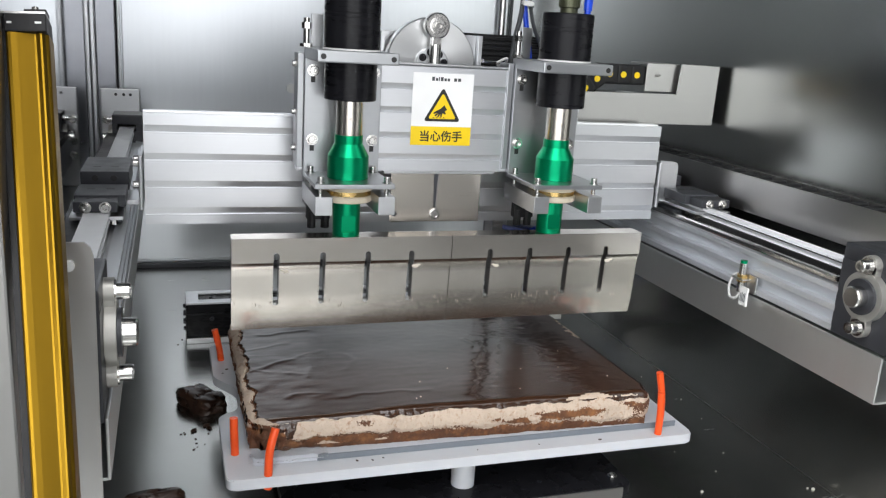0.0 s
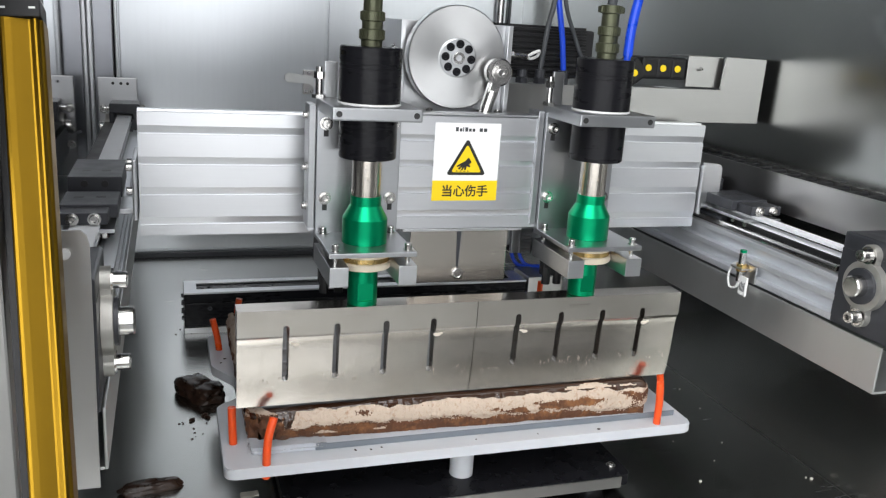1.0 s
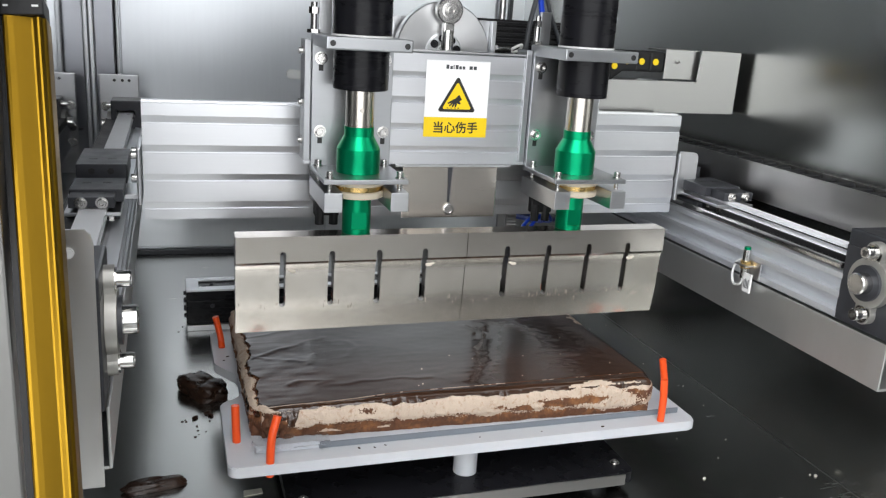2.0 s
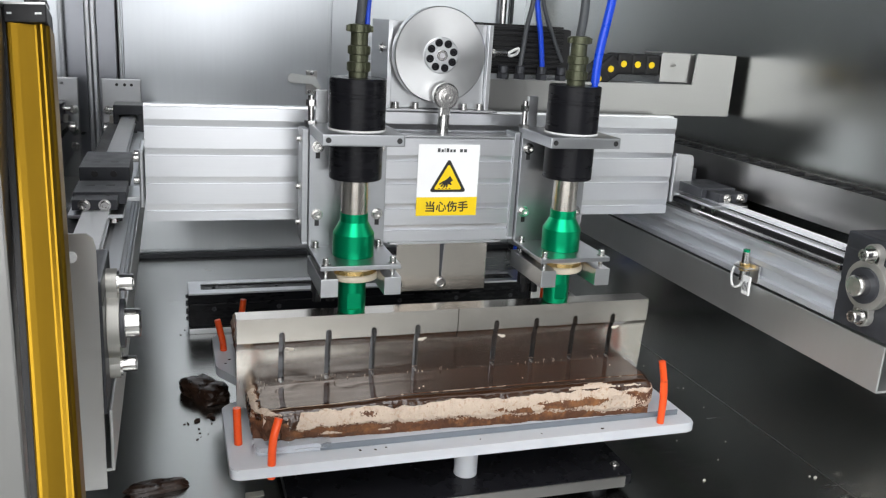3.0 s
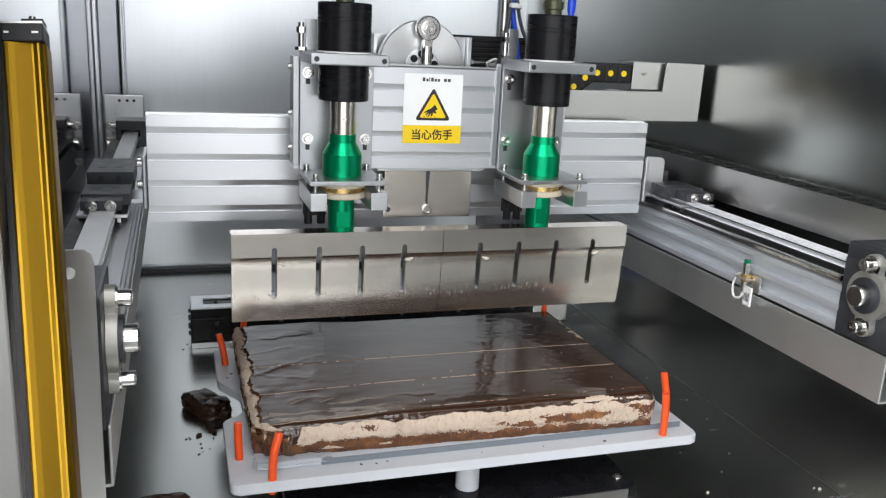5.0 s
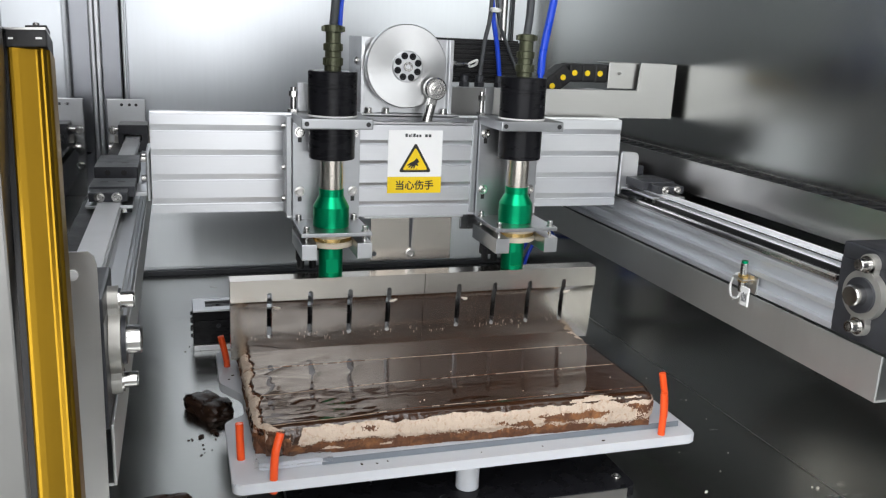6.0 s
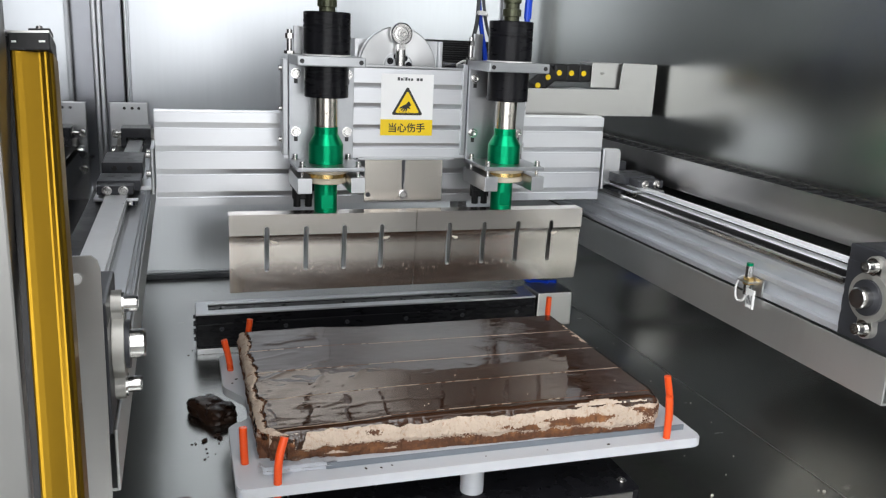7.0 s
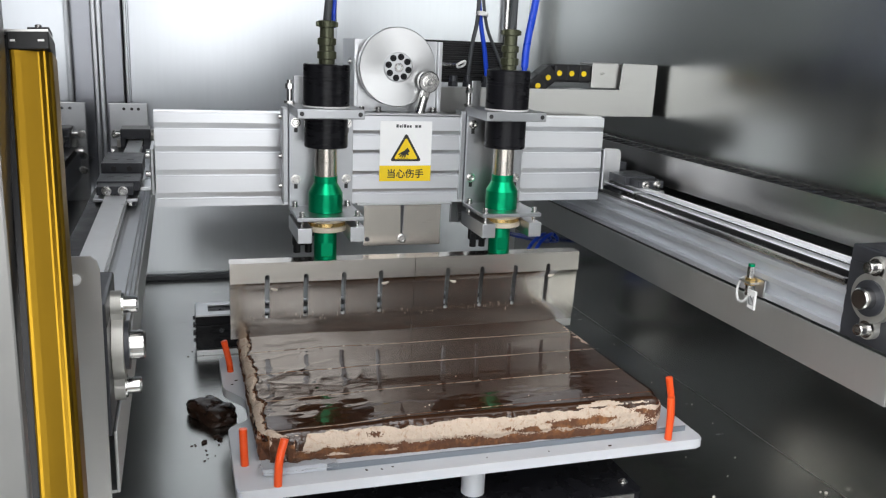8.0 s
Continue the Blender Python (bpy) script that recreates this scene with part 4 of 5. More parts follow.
    tube(bm, [(cx + 0.021, -0.148, 0.330), (cx + 0.023, -0.148, 0.37), (cx + 0.036, -0.146, 0.45), (cx + 0.05, -0.13, 0.54), (cx + 0.06, -0.08, 0.66), (cx + 0.06, 0.0, 0.80)] if cx > 0.3 else
         [(cx + 0.012, -0.118, 0.38), (cx + 0.014, -0.115, 0.42), (cx + 0.026, -0.10, 0.50), (cx + 0.045, -0.05, 0.64), (cx + 0.05, 0.0, 0.80)], 0.006 if cx > 0.3 else 0.004)
    bmesh.ops.translate(bm, vec=(0, 0, -0.011), verts=bm.verts)
    part("air_hose", bm, M_BLUE, cv, "blue air hose")


converter(0.171)
converter(0.4765)

# carriage box between the converters, on two guide carriages
bm = B()
z0 = 0.0805
poly = []
for a, b, r in ((0.0, 0.016, 0), (0.016, 0.025, 1), (0.025, 0.047, 0), (0.047, 0.056, 1), (0.056, 0.083, 0), (0.083, 0.092, 1), (0.092, 0.116, 0), (0.116, 0.125, 1), (0.125, 0.149, 0)):
    if r:
        poly += [(-0.0722, z0 + a + 0.0003), (-0.0758, z0 + b - 0.0002)]
    else:
        poly += [(-0.0760, z0 + a), (-0.0760, z0 + b)]
poly += [(-0.0740, z0 + 0.1505), (-0.056, z0 + 0.1505), (-0.056, z0)]
extrude(bm, poly, "x", 0.1105, 0.536)
part("carriage_box", bm, M_ALU, head, "ribbed aluminium carriage plate")
bm = B()
box(bm, 0.215, 0.420, -0.079, -0.054, 0.2312, 0.2338, 0.0008)
box(bm, 0.235, 0.405, -0.078, -0.054, 0.0765, 0.0800, 0.0008)
parts("flange", bm, M_ALU2, head)
bm = B()
for xx in (0.15, 0.49):
    box(bm, xx - 0.02, xx + 0.02, -0.0545, -0.003, 0.02, 0.20, 0.001)
parts("guide_block", bm, M_DARK, head)
bm = B()
box(bm, 0.247, 0.386, -0.0745, -0.0715, 0.004, 0.0763, 0.001)
lo = part("lower_plate", bm, M_NICKEL, head, "brushed steel lower plate with keyhole slot")
bm = B()
extrude(bm, [(0.3132, 0.026), (0.3172, 0.026), (0.3198, 0.076), (0.3118, 0.076)], "y", -0.0751, -0.0744)
part("slot", bm, M_DARK, lo)
bm = B()
extrude(bm, [(0.3160, 0.027), (0.3170, 0.027), (0.3196, 0.0758), (0.3178, 0.0758)], "y", -0.0757, -0.0752)
part("slot_edge", bm, M_CHROME, lo)
bm = B()
lathe(bm, [(0.0040, -0.0758), (0.0040, -0.0746)], (0.2535, 0, 0.0165), 20, "y")
part("dark_screw", bm, M_DARK, lo)
bm = B()
lathe(bm, [(0.0050, -0.0768), (0.0058, -0.0774), (0.0082, -0.0770), (0.0086, -0.0746)], (0.3155, 0, 0.0165), 28, "y")
for xx in (0.262, 0.365):
    socket_screw(bm, (xx, -0.066, 0.0763), (0, 0, -1), 0.0055, 0.007)
parts("plug_screw", bm, M_CHROME, lo)
bm = B()
for xx in (0.131, 0.150, 0.445, 0.462):
    rod(bm, (xx, -0.085, 0.0), (xx, -0.085, 0.024), 0.006, 10)
box(bm, 0.124, 0.157, -0.088, -0.075, 0.012, 0.040, 0.002)
box(bm, 0.438, 0.470, -0.088, -0.075, 0.012, 0.040, 0.002)
parts("cable_plug", bm, M_RUBBER, head)

# warning label on the carriage plate
st = part("warning_label", B(), M_STICK, head, "white and yellow hand injury warning label")
bm = B()
box(bm, 0.2720, 0.3632, -0.0766, -0.0762, 0.1185, 0.2215)
st.data = fin("warning_label", bm, M_STICK)
bm = B()
box(bm, 0.2720, 0.3632, -0.0769, -0.0766, 0.1185, 0.1455)
part("yellow_band", bm, M_YEL, st)


def tri(cx, cz, h, y0, y1, w=1.0):
    bm = B()
    r = h * 0.06
    pts = []
    for ax, az, s in ((-h * 0.58 * w, 0, 210), (h * 0.58 * w, 0, 330), (0, h, 90)):
        for k in range(5):
            a = radians(s - 60 + 30 * k)
            pts.append((cx + ax * 0.92 + r * math.cos(a), cz + az * 0.93 + r + r * math.sin(a)))
    extrude(bm, pts, "y", y0, y1)
    return bm


part("triangle_border", tri(0.318, 0.1530, 0.044, -0.0769, -0.0766), M_INK, st, "black triangle border")
part("triangle", tri(0.318, 0.1567, 0.0335, -0.0771, -0.0769), M_YEL, st, "yellow triangle")
bm = B()
extrude(bm, [(0.3250, 0.1700), (0.3205, 0.1765), (0.3150, 0.1712), (0.3100, 0.1688), (0.3040, 0.1650), (0.3052, 0.1636), (0.3100, 0.1655), (0.3062, 0.1612), (0.3080, 0.1602), (0.3122, 0.1644),
             (0.3104, 0.1594), (0.3124, 0.1590), (0.3150, 0.1640), (0.3150, 0.1596), (0.3170, 0.1596), (0.3182, 0.1648), (0.3225, 0.1632), (0.3236, 0.1646), (0.3212, 0.1672)], "y", -0.0773, -0.0771)
for k in range(4):
    a0 = 0.3030 + 0.0052 * k
    extrude(bm, [(a0, 0.1578), (a0 + 0.0040, 0.1578), (a0 + 0.0014, 0.1592)], "y", -0.0773, -0.0771)
part("pictogram", bm, M_INK, st)
bm = B()
for k, (x, w, hh) in enumerate(((0.300, 0.004, 0.0055), (0.3055, 0.0035, 0.004), (0.3100, 0.0014, 0.0055), (0.3130, 0.004, 0.0055), (0.3183, 0.0035, 0.004), (0.3232, 0.0035, 0.004), (0.333, 0.0045, 0.0045), (0.339, 0.0045, 0.0045))):
    box(bm, x, x + w, -0.0769, -0.0766, 0.2105, 0.2105 + hh)
parts("logo", bm, M_CABLE, st)


def writing(text, x, z, size, y, material, parent, name="writing"):
    cu = bpy.data.curves.new(name, "FONT")
    cu.body, cu.size, cu.extrude, cu.align_x = text, size, 0.0001, "CENTER"
    cu.offset = 0.00035
    tmp = bpy.data.objects.new("tmp", cu)
    scene.collection.objects.link(tmp)
    bpy.context.view_layer.update()
    me = bpy.data.meshes.new_from_object(tmp.evaluated_get(bpy.context.evaluated_depsgraph_get()))
    bpy.data.objects.remove(tmp)
    me.materials.clear()
    me.materials.append(material)
    me.transform(pose(x, y, z, 90, 0, 0))
    ob = new(name, me)
    ob.parent = parent
    return ob


writing("当心伤手", 0.3176, 0.1255, 0.0165, -0.0771, M_INK, st)


# ---- tray, board and stand
tray = thing("cutting_tray", None, None, "white polyethylene cutting tray with rounded corners", "tray", at=pose(0, 0, 0))


def rounded(pts, r, n=6):
    out = []
    k = len(pts)
    for i in range(k):
        p, a, b = Vector(pts[i]), Vector(pts[i - 1]), Vector(pts[(i + 1) % k])
        u, v = (a - p).normalized(), (b - p).normalized()
        for j in range(n + 1):
            t = j / n
            q = (p + u * r) * (1 - t) ** 2 + p * 2 * t * (1 - t) + (p + v * r) * t * t
            out.append((q.x, q.y))
    return out


bm = B()
fs = extrude(bm, rounded([(0, 0), (0.660, 0), (0.660, 0.456), (0, 0.456), (0, 0.320), (0.031, 0.270), (0.031, 0.196), (0, 0.182)], 0.012), "z", 0.085, 0.0995)
bmesh.ops.bevel(bm, geom=list({e for f in fs[-2:] for e in f.edges}), offset=0.0015, segments=2, affect="EDGES")
part("tray_plate", bm, M_PE, tray)
bm = B()
extrude(bm, rounded([(0.034, 0.030), (0.645, 0.030), (0.645, 0.43), (0.034, 0.43)], 0.008), "z", 0.0997, 0.1083)
part("board", bm, M_BOARD, tray, "milky board under the cake")
bm = B()
box(bm, 0.115, 0.6455, 0.0275, 0.0297, 0.0999, 0.1078, 0.0003)
part("board_edge", bm, M_GROOVE, tray, "grey edge strip of the board")
bm = B()
for x, y in ((0.325, 0.05), (0.325, 0.38)):
    lathe(bm, [(0.0165, 0.0302), (0.0165, 0.0848)], (x, y, 0), 32)
parts("pillar", bm, M_PE, tray, "round white pillar")

stand = thing("tray_stand", None, None, "black base plate with screws under the tray", "base plate", at=pose(0, 0, 0))
bm = B()
extrude(bm, rounded([(0.075, -0.004), (0.566, -0.004), (0.566, 0.43), (0.075, 0.43)], 0.012), "z", 0.014, 0.030)
part("plate", bm, M_BLACK, stand)
bm = B()
box(bm, 0.09, 0.55, -0.0065, -0.0042, 0.012, 0.0285, 0.0005)
part("front_edge", bm, M_STEEL, stand)
bm = B()
for x in (0.12, 0.52):
    for y in (0.03, 0.40):
        lathe(bm, [(0.02, 0.0), (0.02, 0.0138)], (x, y, 0), 20)
parts("foot", bm, M_DARK, stand)
bm = B()
for x in (0.095, 0.548):
    socket_screw(bm, (x, 0.024, 0.0302), (0, 0, 1), 0.005, 0.004)
parts("screw", bm, M_CHROME, stand)


def peg(base, mid, top):
    bm = B()
    tube(bm, [base, mid, top], 0.0052, 14, 8)
    return thing("locating_peg", bm, M_ORANGE, "bent orange plastic tube pushed into the tray edge", "peg", "pegs round the tray")


# the pegs stand in the tray, their feet sunk in its holes
peg((0.050, 0.006, 0.081), (0.052, 0.006, 0.130), (0.060, 0.014, 0.158))
peg((0.015, 0.066, 0.094), (0.014, 0.068, 0.122), (0.0135, 0.070, 0.149))
peg((0.016, 0.386, 0.094), (0.013, 0.388, 0.120), (0.006, 0.390, 0.152))
peg((0.606, 0.010, 0.094), (0.606, 0.010, 0.130), (0.6045, 0.012, 0.163))
peg((0.632, 0.045, 0.094), (0.629, 0.045, 0.138), (0.622, 0.048, 0.178))
peg((0.046, 0.438, 0.094), (0.047, 0.438, 0.130), (0.052, 0.440, 0.168))
peg((0.610, 0.446, 0.094), (0.610, 0.446, 0.130), (0.611, 0.446, 0.176))

# clear film folded under the cake's corner
bm = B()
gv = [[bm.verts.new((0.028 + 0.10 * i / 40, 0.016 + 0.030 * j / 12, 0.1104 + 0.0030 * nz(i * 0.1, j * 0.12, 0, 3, 61) + 0.0016 * nz(i * 0.1, j * 0.2, 0, 9, 62) + 0.0035 * (j / 12))) for j in range(13)] for i in range(41)]
for i in range(40):
    for j in range(12):
        bm.faces.new((gv[i][j], gv[i + 1][j], gv[i + 1][j + 1], gv[i][j + 1])).smooth = True
thing("plastic_film", bm, M_FILM, "crumpled clear plastic film under the cake corner", "film")

# ---- the cake: six slices that part when the blade has passed
cake = thing("chocolate_cake", None, None, "glazed chocolate cream cake slab, partly cut into bars", "cake", at=pose(0, 0, 0))
CZ0, CZ1 = 0.1086, 0.157
CUTS = [0.0, 0.050, 0.139, 0.229, 0.316, 0.400, 0.45]


CORNER = 0.034


def x_edge(y, side, z=0.13):
    e = 0.0026 * nz(y, z, side, 38, 3) + 0.0016 * nz(y, z, side, 120, 9)
    if side < 0:
        s = min(1.0, max(0.0, (0.0435 + CORNER - y) / CORNER))
        return 0.031 + CORNER * (1 - math.sqrt(1 - s * s)) + 0.9 * e * (1 - 0.6 * s)
    return 0.603 + 0.7 * e - 0.012 * max(0.0, 0.06 - y) / 0.02 * 0.5


def y_front(x, z=0.13):
    base = 0.044 - 0.016 * (x - 0.03) / 0.57
    return base + 0.0016 * nz(x, z, 0, 60, 5) + 0.0009 * nz(x, z, 0, 200, 2)


def y_back(x, z=0.13):
    return 0.411 + 0.0015 * nz(x, z, 0, 50, 7)


WRINKLES = [((0.085, 0.108), (0.10, 0.118)), ((0.10, 0.118), (0.145, 0.108)), ((0.145, 0.108), (0.12, 0.098)), ((0.045, 0.205), (0.105, 0.235)), ((0.105, 0.235), (0.16, 0.262)),
            ((0.135, 0.245), (0.135, 0.20)), ((0.135, 0.20), (0.12, 0.168)), ((0.19, 0.24), (0.20, 0.215)), ((0.20, 0.215), (0.18, 0.185)), ((0.03, 0.225), (0.07, 0.195)), ((0.07, 0.195), (0.12, 0.178)),
            ((0.395, 0.275), (0.41, 0.245)), ((0.41, 0.245), (0.405, 0.22)), ((0.155, 0.095), (0.215, 0.096)), ((0.215, 0.096), (0.28, 0.088)), ((0.07, 0.34), (0.15, 0.35)), ((0.05, 0.28), (0.11, 0.30))]


def wrinkle(x, y):
    """Height of the soft folds in the glaze."""
    h = 0.0
    wx, wy = x + 0.006 * nz(x, y, 0, 40, 71), y + 0.006 * nz(x, y, 0, 40, 72)
    for k, ((ax, ay), (bx, by)) in enumerate(WRINKLES):
        dx, dy = bx - ax, by - ay
        t = min(1.0, max(0.0, ((wx - ax) * dx + (wy - ay) * dy) / (dx * dx + dy * dy)))
        d2 = (wx - ax - t * dx) ** 2 + (wy - ay - t * dy) ** 2
        h = max(h, (0.0005 if k % 3 else 0.0008) * math.exp(-d2 / 0.0040 ** 2))
    return h


def rim_west(x, y):
    """How far the bare cream reaches in from the cake's west side."""
    return 0.0095 + 0.0085 * nz(y, 0, 0, 34, 51) + 0.0050 * nz(y, 0, 0, 110, 52) + 0.003 * nz(x, y, 0, 260, 57)


def cracked(x, y):
    """The dark gap where the glaze has broken away from the cream rim."""
    return y > 0.06 and abs(x - x_edge(y, -1) - rim_west(x, y) - 0.0004) < 0.0011 + 0.0016 * nz(y, 0, 0, 60, 58)


def top_z(x, y):
    d = min(x - x_edge(y, -1), x_edge(y, 1) - x, y - y_front(x), y_back(x) - y)
    roll = 0.006 * max(0.0, 1 - max(d, 0.0) / 0.010) ** 2
    ripple = 0.00055 * nz(x * 0.7, y * 1.4, 0, 13, 1) + 0.00012 * nz(x, y * 1.6, 0, 60, 4)
    left = max(0.0, 1 - (x - 0.03) / 0.22) * (0.35 if y > 0.26 else 0.75)
    near = max(0.0, 1 - max(0.0, y - 0.06) / 0.16)
    ripple += (0.00003 + 0.00012 * near) * nz(x * 0.22, y * 1.8, 0, 48, 81) + 0.00025 * near * nz(x * 0.5, y, 0, 20, 82)
    ripple += left * (0.00045 * nz(x * 0.5, y * 1.7, 0, 46, 16) + 0.00022 * nz(x * 0.6, y * 1.5, 0, 110, 17))
    ripple += left * (0.0011 * nz(x, y, 0, 34, 12) + 0.0009 * abs(nz(x, y * 1.5, 0, 22, 14)))
    rim = max(0.0, 1 - (x - x_edge(y, -1)) / 0.012)
    ripple += rim * (0.0012 * nz(x, y, 0, 60, 18) + 0.0007 * nz(x, y, 0, 240, 19))
    w = x - x_edge(y, -1)
    crack = 0.0045 * math.exp(-((w - rim_west(x, y)) / 0.0016) ** 2) if w < 0.03 and y > 0.06 else 0.0
    # tilted to reflect bright: front-down at the west end; elsewhere back-down to reflect dark
    t = min(1.0, max(0.0, (x - 0.14) / 0.11))
    t = t * t * (3 - 2 * t)
    tilt = (0.013 - 0.027 * t) * (y - 0.21) + 0.016 * (min(x, 0.20) - 0.20)
    return CZ1 - roll + ripple + wrinkle(x, y) - crack + tilt


def join_sheets(name, sheets, material, parent, label=""):
    bm = B()
    for vs, nu, nv, keep in sheets:
        idx = {}
        for i in range(nu - 1):
            for j in range(nv - 1):
                if keep(i, j):
                    q = []
                    for k in ((i, j), (i + 1, j), (i + 1, j + 1), (i, j + 1)):
                        if k not in idx:
                            idx[k] = bm.verts.new(vs[k])
                        q.append(idx[k])
                    try:
                        bm.faces.new(q).smooth = True
                    except ValueError:
                        pass
    me = bpy.data.meshes.new(name)
    bm.to_mesh(me)
    bm.free()
    me.materials.append(material)
    ob = new(name, me)
    ob.parent = parent
    if label:
        tagged(ob, label)
    return ob


def cream_low(u):
    """Height of the cream's ragged lower border along the side, 0 at the board and 1 at the top."""
    corner = 0.36 if 0.0 < u < 0.076 else (0.30 if u <= 0.0 else 0.0)
    corner -= 0.16 * min(1.0, max(0.0, (u - 0.47) / 0.05))
    return corner + 0.40 + 0.17 * nz(u, 0, 0, 7, 2) + 0.14 * nz(u, 0, 0, 24, 6) + 0.08 * nz(u, 0, 0, 75, 8)


def flow(x, h):
    """The tongue of glaze that ran down near the corner."""
    return h > 0.42 and abs(x - 0.079 - 0.004 * h) < 0.004 + 0.011 * (h - 0.42) + 0.002 * nz(x, h, 0, 90, 3)


def bare(x, y):
    """Where the cream shows on top, beyond the glaze's ragged rim."""
    w = x - x_edge(y, -1)
    e = x_edge(y, 1) - x
    f = y - y_front(x)
    west = rim_west(x, y)
    east = -0.002 + 0.012 * nz(y, 0, 0, 16, 53) + 0.003 * nz(y, 0, 0, 90, 54)
    east += 0.026 * max(0.0, 1 - abs(y - 0.295) / 0.075) ** 0.7 * (0.8 + 0.5 * nz(x, y, 0, 70, 59))
    south = -0.001 + 0.008 * nz(x, 0, 0, 9, 55) + 0.0045 * nz(x, 0, 0, 45, 56) + 0.004 * max(0.0, (x - 0.42) / 0.18)
    return w < west or e < east or f < south


def along(x, y, side):
    """Way along the cake's side, which runs on round the rounded corner."""
    return {"front": x, "back": x + 2, "west": 0.066 - 1.2 * (y - 0.044), "east": y + 3}[side]


def slice_of(k):
    ya, yb = CUTS[k], CUTS[k + 1]
    first, last = k == 0, k == len(CUTS) - 2
    fine = 36
    ts = [0.055 * (i / fine) for i in range(fine)] + [0.055 + 0.945 * i / 150 for i in range(151)]
    nx = len(ts)
    ny = 12 if first else (9 if last else 40)
    top = {}
    for i in range(nx):
        t = ts[i]
        xc = 0.03 + 0.573 * t
        for j in range(ny):
            s = j / (ny - 1)
            y0 = y_front(xc) if first else ya
            y1 = y_back(xc) if last else yb
            y = y0 + (y1 - y0) * s
            xa, xb = x_edge(y, -1), x_edge(y, 1)
            x = xa + (xb - xa) * t
            top[i, j] = (x, y, top_z(x, y))
    nzv = 52 if first else 26
    sides = []
    rims = [([(i, 0) for i in range(nx)], "front"), ([(i, ny - 1) for i in range(nx)], "back"), ([(0, j) for j in range(ny)], "west"), ([(nx - 1, j) for j in range(ny)], "east")]
    for rim, side in rims:
        cut = (side == "front" and not first) or (side == "back" and not last)
        # finer steps along an outer side
        m = 1 if cut else ((7 if first else 2) if side in ("front", "back") else 4)
        pts = []
        for a, b in zip(rim, rim[1:]):
            for q in range(m):
                pts.append(Vector(top[a]).lerp(Vector(top[b]), q / m))
        pts.append(Vector(top[rim[-1]]))
        g = {}
        for i, p in enumerate(pts):
            for j in range(nzv):
                h = 1 - j / (nzv - 1)
                z = CZ0 + (p.z - CZ0) * h
                x, y = p.x, p.y
                if not cut and 0 < j:
                    rough = 0.0020 * nz(x, y, z, 40, 21) + 0.0007 * nz(x, y, z, 150, 22) + 0.0003 * nz(x, y, z, 420, 23) + 0.003 * math.sin(math.pi * h)
                    u = along(x, y, side)
                    over = (h - cream_low(u)) / 0.12
                    rough += (0.0015 if side == "west" and u < 0.03 else 0.0032) * min(1.0, max(0.0, over)) * (1.0 if h < 0.75 else max(0.0, (1 - h) / 0.25) ** 0.5) - 0.002 * (1 - h)
                    n = len(pts) - 1
                    ends = {"front": (n - i) / 14, "back": min(i, n - i) / 14, "west": (n - i) / 8 if last else 1.0, "east": min(i / 8 if first else 1.0, (n - i) / 8 if last else 1.0)}[side]
                    rough *= min(1.0, ends)
                    if u < 0.09:
                        dent = max(0.0, 1 - abs(u - 0.045) / 0.05)
                        rough = (0.75 if u < 0.03 else 1.0) * rough + dent * (0.0065 * nz(x, y, z, 62, 25) + 0.003 * nz(x, y, z, 150, 26) - 0.002 * h) - 0.0035 * abs(nz(x * 0.6, y * 0.6, z, 55, 27)) * (u < 0.066)
                        rough *= min(1.0, (1 - h) / 0.15)
                    s = min(1.0, max(0.0, (0.0435 + CORNER - p.y) / CORNER))
                    dx, dy = {"front": (0, -1), "back": (0, 1), "west": (-math.sqrt(1 - s * s), -s), "east": (1, 0)}[side]
                    x, y = x + dx * rough, y + dy * rough
                g[i, j] = (x, y, z)
        sides.append((g, len(pts), nzv, side, cut))
    def creamy(g, n, side, cut):
        def test(i, j):
            p = g[i, j]
            u = along(p[0], p[1], side)
            h = (p[2] - CZ0) / (CZ1 - CZ0)
            if cut:
                return 0.45 < h < 0.975 + 0.06 * nz(p[0], p[1], 0, 150, 44) + 0.05 * nz(p[0], p[1], 0, 22, 45) + 0.06 * min(1.0, p[0] / 0.3)
            drip = 2.0 if side in ("west", "east") else 0.90 + 0.10 * nz(u, 0, 0, 15, 31) + 0.07 * nz(u, 0, 0, 60, 32)
            if side == "front" and flow(p[0], h):
                return False
            stipple = 0.11 * nz(p[0], p[1], p[2], 420, 48) + 0.05 * nz(p[0], p[1], p[2], 900, 49)
            patch = nz(p[0], p[1], p[2] * 2.5, 22, 41) + 1.5 * stipple > (0.30 if u > 0.33 or side != "front" else 0.44) and h < 0.8
            if -0.03 < u < 0.074 and h < 0.86 and nz(p[0], p[1], p[2], 75, 35) > 0.12:
                return False
            low = nz(p[0], p[1], p[2] * 3, 30, 43) + stipple > 0.36 and 0.15 < h
            if side == "front" and 0.36 < u < 0.53:
                patch = patch or abs(h - 0.54 - 1.1 * (u - 0.46) - 0.08 * nz(u, 0, 0, 60, 46)) < 0.13 * min(1.0, (u - 0.36) / 0.05, (0.53 - u) / 0.03) + 0.06 * nz(u, h, 0, 40, 47) + 0.6 * stipple
            return (cream_low(u) + stipple < h < drip and not patch) or (low and h < drip)
        return test
    tests = [(g, n, m, creamy(g, n, s, c)) for g, n, m, s, c in sides]

